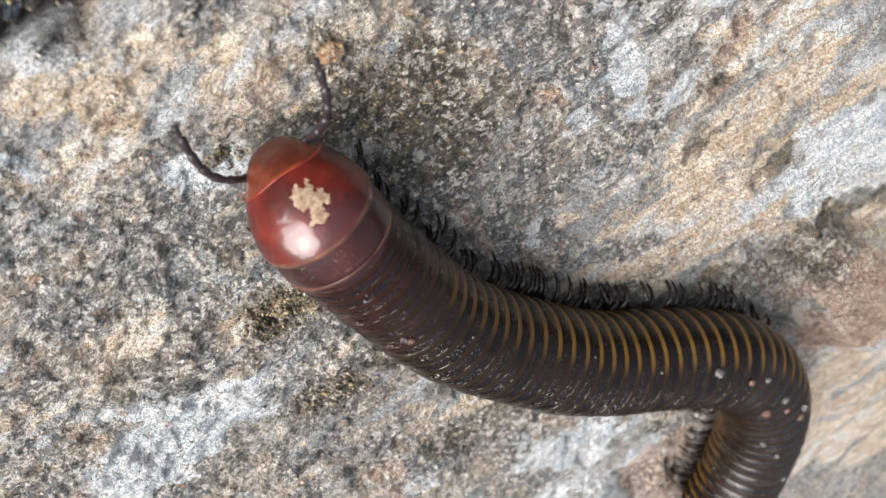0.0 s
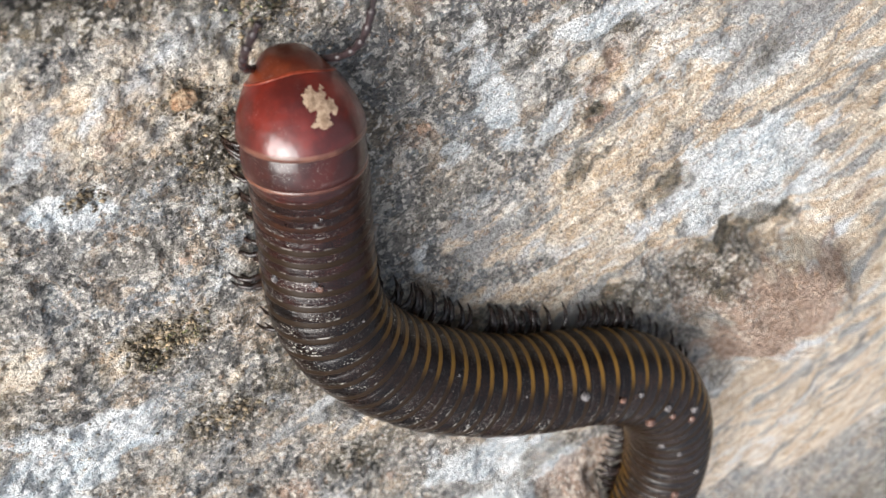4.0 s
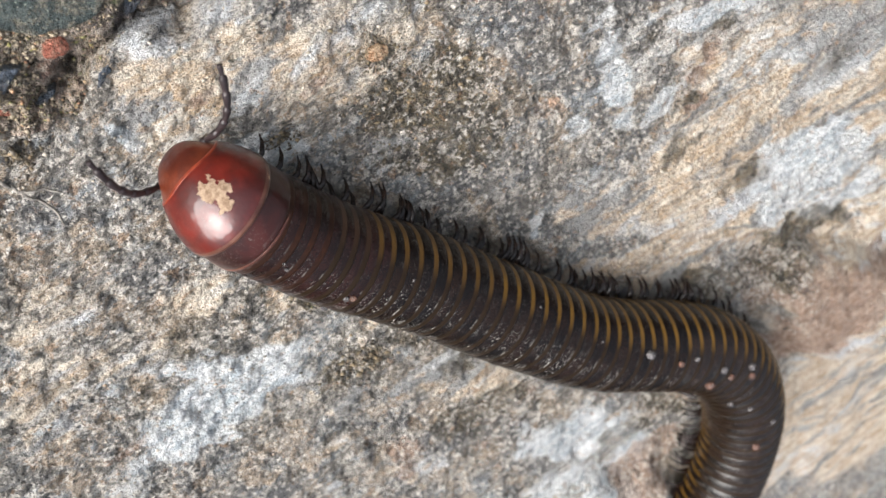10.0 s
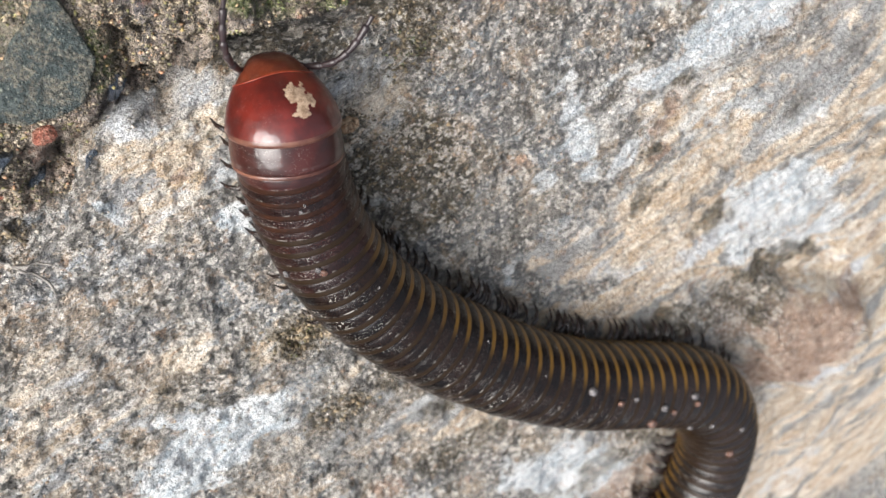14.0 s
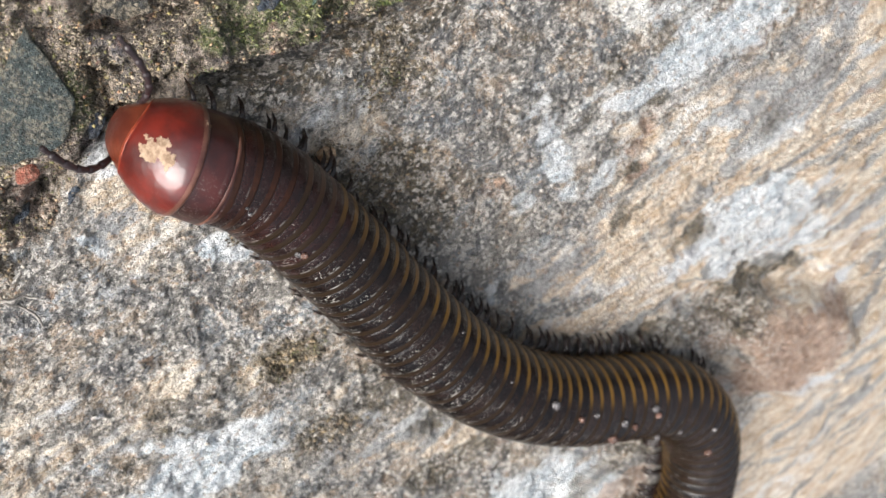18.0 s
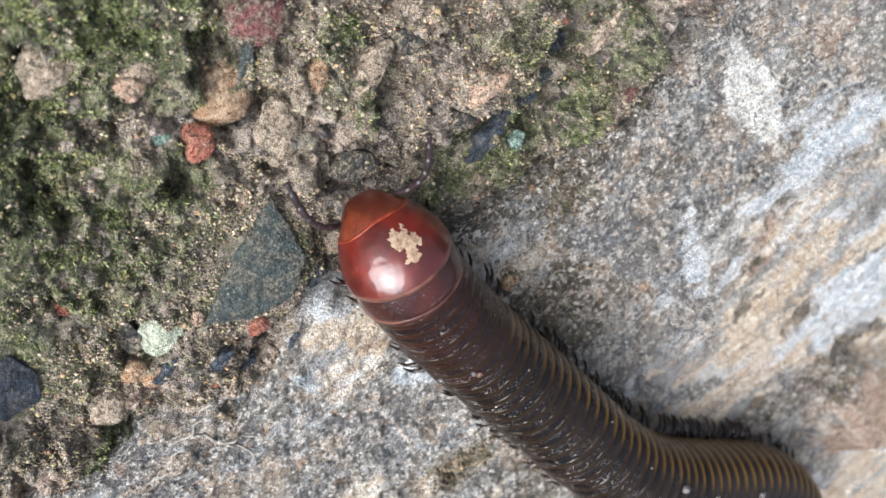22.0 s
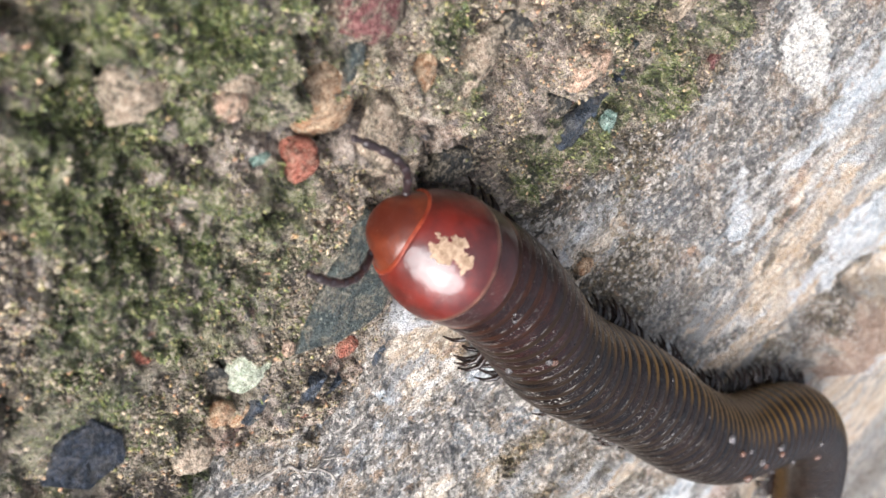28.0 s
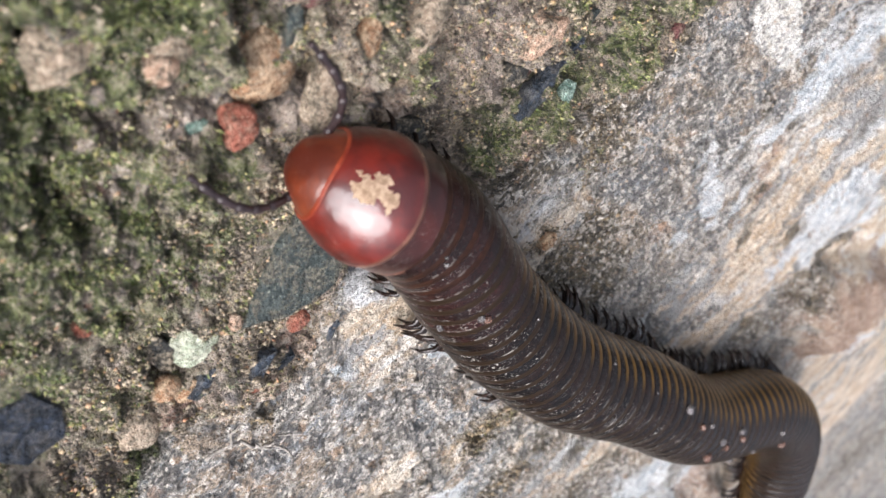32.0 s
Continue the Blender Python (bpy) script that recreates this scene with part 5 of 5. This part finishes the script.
VALUES = [(t, spine(v)) for t, v in body_values()]


def spine_pose(line, s):
    x, y, z, yaw, climb = (np.interp(s, ALONG, a) for a in line)
    return pose(x * MM, y * MM, z * MM, 0, -math.degrees(math.atan(climb)), math.degrees(yaw))


# time, heading, pitch and roll of the head shield (degrees)
HEAD_TURN = [
    (0.0, -61, -4, 3),
    (0.5, -70, -4, 2),
    (1.0, -87, -4, 3),
    (1.5, -88, -2, 1),
    (2.0, -94, -2, 1),
    (2.5, -110, -6, 0),
    (3.0, -120, -13, 5),
    (3.5, -105, -3, 4),
    (5.5, -44, 2, -2),
    (6.0, -20, 2, -3),
    (6.5, 3, -2, -2),
    (7.0, 10, -2, -3),
    (7.5, -6, 1, -2),
    (8.0, -20, 2, -2),
    (8.5, -23, 4, -2),
    (9.0, -32, 3, -1),
    (9.5, -42, 2, -2),
    (10.0, -47, 2, -1),
    (10.5, -51, 1, -1),
    (11.0, -49, 2, -1),
    (11.5, -43, 1, -1),
    (12.0, -47, 0, -1),
    (12.5, -57, 0, -0),
    (13.0, -72, -2, 1),
    (13.5, -81, -4, 1),
    (14.0, -89, -4, 1),
    (14.5, -94, -6, 1),
    (16.5, -57, 0, 0),
    (17.0, -43, 1, 0),
    (17.5, -37, 0, 0),
    (18.0, -33, 1, 0),
    (18.5, -35, 1, 1),
    (19.0, -40, 1, 0),
    (19.5, -47, 1, 0),
    (20.0, -48, 2, 1),
    (20.5, -55, 3, 0),
    (21.0, -60, 2, 1),
    (21.5, -64, 1, 2),
    (22.0, -67, 0, 3),
    (22.5, -62, 1, 1),
    (23.0, -54, 0, 1),
    (23.5, -50, -0, 2),
    (24.0, -46, 1, 2),
    (24.5, -39, 0, 1),
    (26.5, -52, -1, 2),
    (27.0, -53, -1, 2),
    (27.5, -49, -1, 1),
    (28.0, -43, -0, -1),
    (28.5, -39, -1, -0),
    (29.0, -40, -1, -1),
    (29.5, -41, 1, -1),
    (30.0, -38, 2, -2),
    (30.5, -32, 2, -2),
    (31.0, -33, 1, -2),
    (31.5, -38, 1, -3),
    (32.0, -42, 2, -4),
]
# time, then outward turn and rise of each antenna against the head (degrees)
FEELERS = [
    (0.0, 40, 29, 10, 27),
    (1.0, 28, 47, 30, 33),
    (2.0, 11, 44, 33, 32),
    (6.0, 63, 39, -38, 74),
    (7.0, 65, 33, -39, 69),
    (9.0, 60, 26, -1, 35),
    (13.0, 57, 36, 15, 34),
    (19.0, 54, 38, -1, 47),
    (22.0, 43, 38, 19, 25),
    (23.0, 28, 26, 35, 46),
    (24.0, 19, 24, 30, 28),
    (26.5, 25, 12, 21, 35),
    (28.0, 16, 15, 22, 31),
    (29.0, 14, -0, 24, 34),
    (32.0, 39, 24, 12, 11),
]
RINGS = 68


def ring_place(k):
    """Where ring k sits along the body: the first rings stand closer together."""
    return 9.6 + sum(float(np.interp(j, (0, 6, 16), (1.68, 1.80, 2.42))) for j in range(k))



def ring_mesh(name, material):
    return mesh_of(name, lathe([(-2.1, 0.90), (-1.5, 0.945), (-1.05, 0.966), (-0.92, 0.958), (-0.80, 0.972), (-0.5, 0.984),
                                (-0.1, 0.992), (0.2, 0.996), (0.33, 0.990), (0.45, 0.994)], 60, ring_shape), material)


def ring_shape(x, a):
    """Rings are a little flat below."""
    low = max(0.0, -math.cos(a) - 0.55)
    return 1.0 - 0.22 * low


def rim_mesh(name, material):
    return mesh_of(name, lathe([(0.44, 0.994), (0.56, 0.996), (0.90, 1.002), (1.06, 1.004), (1.16, 0.990), (1.18, 0.955), (0.9, 0.93)], 60, ring_shape), material)


def scaled_mesh(me, r):
    """Ring meshes are drawn with radius 1; this sets the radius."""
    out = me.copy()
    co = np.empty(len(me.vertices) * 3, np.float32)
    me.vertices.foreach_get("co", co)
    co = co.reshape(-1, 3)
    co[:, 1:] *= r
    out.vertices.foreach_set("co", co.ravel())
    return out


def leg_mesh(side, lean, reach=1.0):
    pts = [(0, 1.6, -4.3), (0.05, 3.4, -4.9), (0.15, 5.0, -4.6), (0.2, 6.4, -4.8), (0.05, 7.4, -5.7), (-0.15, 7.9, -6.9)]
    pts = [(x + lean * y * 0.10, side * (1.6 + (y - 1.6) * reach), z) for x, y, z in pts]
    return mesh_of("leg", tube(pts, (0.42, 0.40, 0.36, 0.30, 0.22, 0.07), 8), LEG)


millipede = tagged(new("millipede"), "dark brown amber-ringed millipede with polished red head shield, on stone", "millipede")
RING_BASE = {m: (ring_mesh("ring", m), ) for m in (RING, RING_RED, RING_WARM, RING_FAR)}
RIM_BASE = {m: rim_mesh("rim_band", m) for m in (BAND_FIRST, BAND_FRONT, BAND, BAND_TAIL, BAND_DARK)}
LEGS = {(side, k, far): leg_mesh(side, lean, far) for side in (-1, 1) for k, lean in ((0, -0.6), (1, 0.4)) for far in (0.75, 0.9, 1.0)}
ring_parts = []
walking_legs = []
mesh_cache = {}


def cached(base, r):
    key = (base.name, base.materials[0].name, round(r, 1))
    if key not in mesh_cache:
        mesh_cache[key] = scaled_mesh(base, round(r, 1))
    return mesh_cache[key]


def build_rings():
    for k in range(RINGS):
        s = ring_place(k)
        r = float(np.interp(s, *RADIUS_AT))
        red = k < 1
        ring = part("ring", cached(RING_BASE[RING_RED if red else RING_WARM if k < 9 else RING if k < 32 else RING_FAR][0], r), None, millipede)
        amber = k >= 4
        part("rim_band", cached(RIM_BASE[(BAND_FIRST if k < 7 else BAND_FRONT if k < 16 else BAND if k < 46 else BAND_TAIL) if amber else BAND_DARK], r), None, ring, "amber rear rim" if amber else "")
        for side in (-1, 1):
            for j in (0, 1):
                if (k < 3 or k in (5, 8, 11)) and j:
                    continue
                leg = part("leg", LEGS[side, j, 0.75 if k < 8 else 0.9 if k < 17 else 1.0], None, ring)
                at, tilt, swing = (-0.55 + 1.1 * j) * MM, random.uniform(-8, 6), random.uniform(-13, 13)
                leg.matrix_basis = pose(at, 0, 0, tilt, 0, swing)
                if k < 54:
                    walking_legs.append((leg, k, side, j, at, tilt, swing))
        ring_parts.append((ring, s))


build_rings()


def dome_drop(x):
    """How far the head shield's axis sinks towards the front."""
    return -0.055 * (x + 1.5) ** 2 if x < -1.5 else 0.0


DOME = [(-2.05, 5.45), (-2.25, 5.68), (-2.6, 5.78), (-3.4, 5.62), (-4.4, 5.28), (-5.3, 4.83), (-6.0, 4.38), (-6.6, 3.92), (-7.1, 3.48), (-7.5, 3.08), (-7.9, 2.62), (-8.3, 2.10)]


def dome_point(x, a, lift=0.0):
    r = float(np.interp(-x, [-p[0] for p in DOME], [p[1] for p in DOME])) + lift
    return Vector((x, r * math.sin(a), r * math.cos(a) + dome_drop(x))) * MM


def shield_front(a):
    """The shield's front margin slants: foremost on top, further back at the sides."""
    return -7.85 + 1.25 * (1 - math.cos(a))


def slanted(steps, segments=84):
    """A band of the dome: steps of (share of the way to the front margin, offset along, lift)."""
    bm = bmesh.new()
    rows = []
    for share, offset, lift in steps:
        row = []
        for k in range(segments):
            a = 2 * math.pi * k / segments
            x = -2.1 + (shield_front(a) + 2.1) * share + offset
            p = dome_point(x, a, lift)
            low = ring_shape(x, a)
            row.append(bm.verts.new(Vector((p.x, p.y * low, (p.z - dome_drop(x) * MM) * low + dome_drop(x) * MM))))
        rows.append(row)
    for one, two in zip(rows, rows[1:]):
        for k in range(segments):
            bm.faces.new((one[k], one[(k + 1) % segments], two[(k + 1) % segments], two[k]))
    bmesh.ops.recalc_face_normals(bm, faces=bm.faces[:])
    return bm


def drooped(profile, segments=80):
    bm = lathe(profile, segments, ring_shape)
    for v in bm.verts:
        v.co.z += dome_drop(v.co.x / MM) * MM
    return bm


def mud_patch_mesh(x0, a0, half_x, half_a, lift, seed):
    """A crust with a ragged outline that lies on the dome."""
    bm = bmesh.new()
    n = 34
    grid = {}
    for i in range(n + 1):
        for j in range(n + 1):
            u, w = 2 * i / n - 1, 2 * j / n - 1
            ragged = noise.noise(Vector((u * 2.3, w * 2.3, seed))) * 0.55 + noise.noise(Vector((u * 6, w * 6, seed + 3))) * 0.4
            inside = 0.60 - math.hypot(u, w) + ragged
            if inside > 0:
                high = lift * min(1.0, inside * 3.0) * (0.6 + 0.8 * abs(noise.noise(Vector((u * 9, w * 9, seed + 7)))))
                grid[i, j] = bm.verts.new(dome_point(x0 + u * half_x, a0 + w * half_a, high - 0.02))
    for (i, j), v in grid.items():
        quad = [grid.get(k) for k in ((i, j), (i + 1, j), (i + 1, j + 1), (i, j + 1))]
        if all(quad):
            bm.faces.new(quad)
    loose = [v for v in bm.verts if not v.link_faces]
    bmesh.ops.delete(bm, geom=loose, context="VERTS")
    return bm


def antenna_mesh(side):
    """Seven club-shaped joints in a slight bow, from the base forward."""
    bm = bmesh.new()
    bounds = (0.0, 1.0, 2.9, 4.6, 6.1, 7.6, 9.0, 9.9)

    def along(d):
        k = d / 10.0
        return Vector((-d, side * 1.5 * math.sin(math.pi * k) - side * 0.5 * k, -1.5 * k * k + 0.8 * math.sin(math.pi * k))) * MM

    rows = []
    for one, two in zip(bounds, bounds[1:]):
        thick = 0.42 if two < 9.5 else 0.30
        for u, f in ((0.0, 0.66), (0.10, 0.74), (0.35, 0.82), (0.65, 0.94), (0.86, 1.0), (0.95, 0.88)):
            d = one + (two - one) * u
            c, way = along(d), (along(d + 0.05) - along(d - 0.05)).normalized()
            p = Vector((0, 0, 1)).cross(way).normalized()
            q = way.cross(p)
            rows.append([bm.verts.new(c + (p * math.cos(a) + q * math.sin(a)) * thick * f * MM) for a in (2 * math.pi * k / 10 for k in range(10))])
    for r1, r2 in zip(rows, rows[1:]):
        for k in range(10):
            bm.faces.new((r1[k], r1[(k + 1) % 10], r2[(k + 1) % 10], r2[k]))
    bm.faces.new(rows[0])
    bm.faces.new(rows[-1][::-1])
    return bm


FEELER_BASE = (-7.0, 2.5, -3.3)


def build_front():
    shield = part("collum", slanted([(0.0, 0.0, -0.2), (0.02, 0, 0)] + [(k / 24, 0, 0) for k in range(1, 25)] + [(1.0, -0.02, -0.3)]), COLLUM, millipede, "polished dark red dome-shaped shield")
    part("front_seam", slanted([(1.0, 0.11, -0.05), (1.0, 0.09, 0.015), (1.0, 0.02, 0.03), (1.0, -0.06, 0.005), (1.0, -0.09, -0.25)]), SEAM, shield, "orange-red front margin")
    part("rear_seam", drooped([(-2.75, 5.74), (-2.45, 5.81), (-2.15, 5.76), (-1.95, 5.45)]), SEAM_DULL, shield, "dull orange rear margin")
    part("mud_patch", mud_patch_mesh(-5.9, radians(14), 2.0, radians(33), 0.16, 4.0), MUD, shield, "dried tan mud crust")
    part("mud_speck", mud_patch_mesh(-2.3, radians(62), 0.5, radians(6), 0.16, 9.0), MUD, shield)
    neck = part("neck_ring", lathe([(-2.8, 5.3), (-2.0, 5.52), (-1.0, 5.64), (-0.2, 5.71), (0.5, 5.72), (0.95, 5.64), (1.1, 5.45)], 72, ring_shape), RING_RED, millipede, "dark red ring")
    part("rear_seam", lathe([(0.90, 5.63), (1.05, 5.71), (1.25, 5.68), (1.36, 5.45)], 72, ring_shape), SEAM_DULL, neck)
    bm = drooped([(-2.2, 5.3), (-2.6, 5.54), (-3.4, 5.44), (-4.4, 5.10), (-5.3, 4.65), (-6.0, 4.20), (-6.6, 3.76), (-7.1, 3.34), (-7.5, 2.98),
                  (-7.9, 2.62), (-8.2, 2.28), (-8.45, 1.85), (-8.6, 1.35), (-8.68, 0.75), (-8.70, 0.02)])
    top = part("head", bm, HEAD, millipede, "orange-brown smooth head")
    feelers = []
    for side in (1, -1):
        feeler = part("antenna", antenna_mesh(side), ANTENNA, top, "dark brown jointed antenna")
        feelers.append((feeler, side))
    return shield, neck, top, feelers


shield, neck_ring, head, feelers = build_front()


def build_specks():
    """Pale beads and crumbs that stick to the rings: place along the body, angle from the top, size."""
    for s, angle, size, kind in ((21.8, -17, 0.46, 1), (21.2, -21, 0.40, 0), (21.4, -62, 0.45, 0), (27.7, 22, 0.2, 0), (13.0, -14, 0.25, 0), (12.3, -9, 0.2, 0),
                                 (52.6, -9, 0.25, 0), (47.7, 43, 0.22, 0), (70.0, 25, 0.55, 0), (85.9, 7, 0.5, 0), (85.4, -19, 0.65, 1),
                                 (92.0, 22, 0.5, 0), (93.0, 12, 0.45, 1), (97.0, -38, 0.4, 0), (113.0, -22, 0.55, 1), (88.5, 0, 0.4, 1),
                                 (76.5, 14, 0.4, 1), (79.5, 20, 0.35, 0), (101.0, -20, 0.35, 0), (108.0, 5, 0.4, 0), (60.0, 30, 0.2, 0)):
        ring, at = min(ring_parts, key=lambda p: abs(p[1] - s))
        r = float(np.interp(at, *RADIUS_AT))
        bm = bmesh.new()
        bmesh.ops.create_icosphere(bm, subdivisions=2, radius=1.0)
        for v in bm.verts:
            wob = 1 + 0.25 * noise.noise(v.co * 1.7 + Vector((s, angle, 0)))
            v.co = Vector((v.co.x * 1.1, v.co.y, v.co.z * 0.75)) * wob * size * (1.3 if s > 65 else 0.9) * MM
        m = pose(0, 0, 0, -angle) @ pose((s - at) * MM, 0, (r + 0.1 * size) * MM)
        bm.transform(m)
        part("speck", bm, (BEAD, CRUMB)[kind], ring, ("whitish bead", "pinkish brown crumb")[kind])


build_specks()


def front_pose(line, turn):
    """The head shield turns about the front of the rings."""
    x, y, z = (float(np.interp(8.8, ALONG, a)) for a in line[:3])
    return pose(x * MM, y * MM, z * MM, turn[2], turn[1], turn[0])


def motions():
    rows_at = lambda s: [(t, spine_pose(line, s)) for t, line in VALUES]
    for ob, s in ring_parts:
        walk(ob, rows_at(s))
    # a slow wave runs forward along the legs
    for leg, k, side, j, at, tilt, swing in walking_legs:
        rows = []
        for n in range(65):
            wave = math.sin(2 * math.pi * (n / 4.4 + k * 0.13 + j * 0.05))
            rows.append((n * 0.5, pose(at, 0, 0, tilt + side * 3.0 * math.cos(2 * math.pi * (n / 4.4 + k * 0.13)), 0, swing + side * 14.0 * wave)))
        walk(leg, rows)
    turns = np.array(HEAD_TURN, float)
    rows = []
    for t, line in VALUES:
        rows.append((t, front_pose(line, [np.interp(t, turns[:, 0], turns[:, k]) for k in (1, 2, 3)])))
    walk(shield, rows)
    walk(head, rows)
    walk(neck_ring, rows)
    x, y, z = FEELER_BASE
    for feeler, side in feelers:
        k = 1 if side > 0 else 3
        walk(feeler, [(row[0], pose(x * MM, side * y * MM, z * MM, 0, row[k + 1], -side * row[k])) for row in FEELERS])


motions()
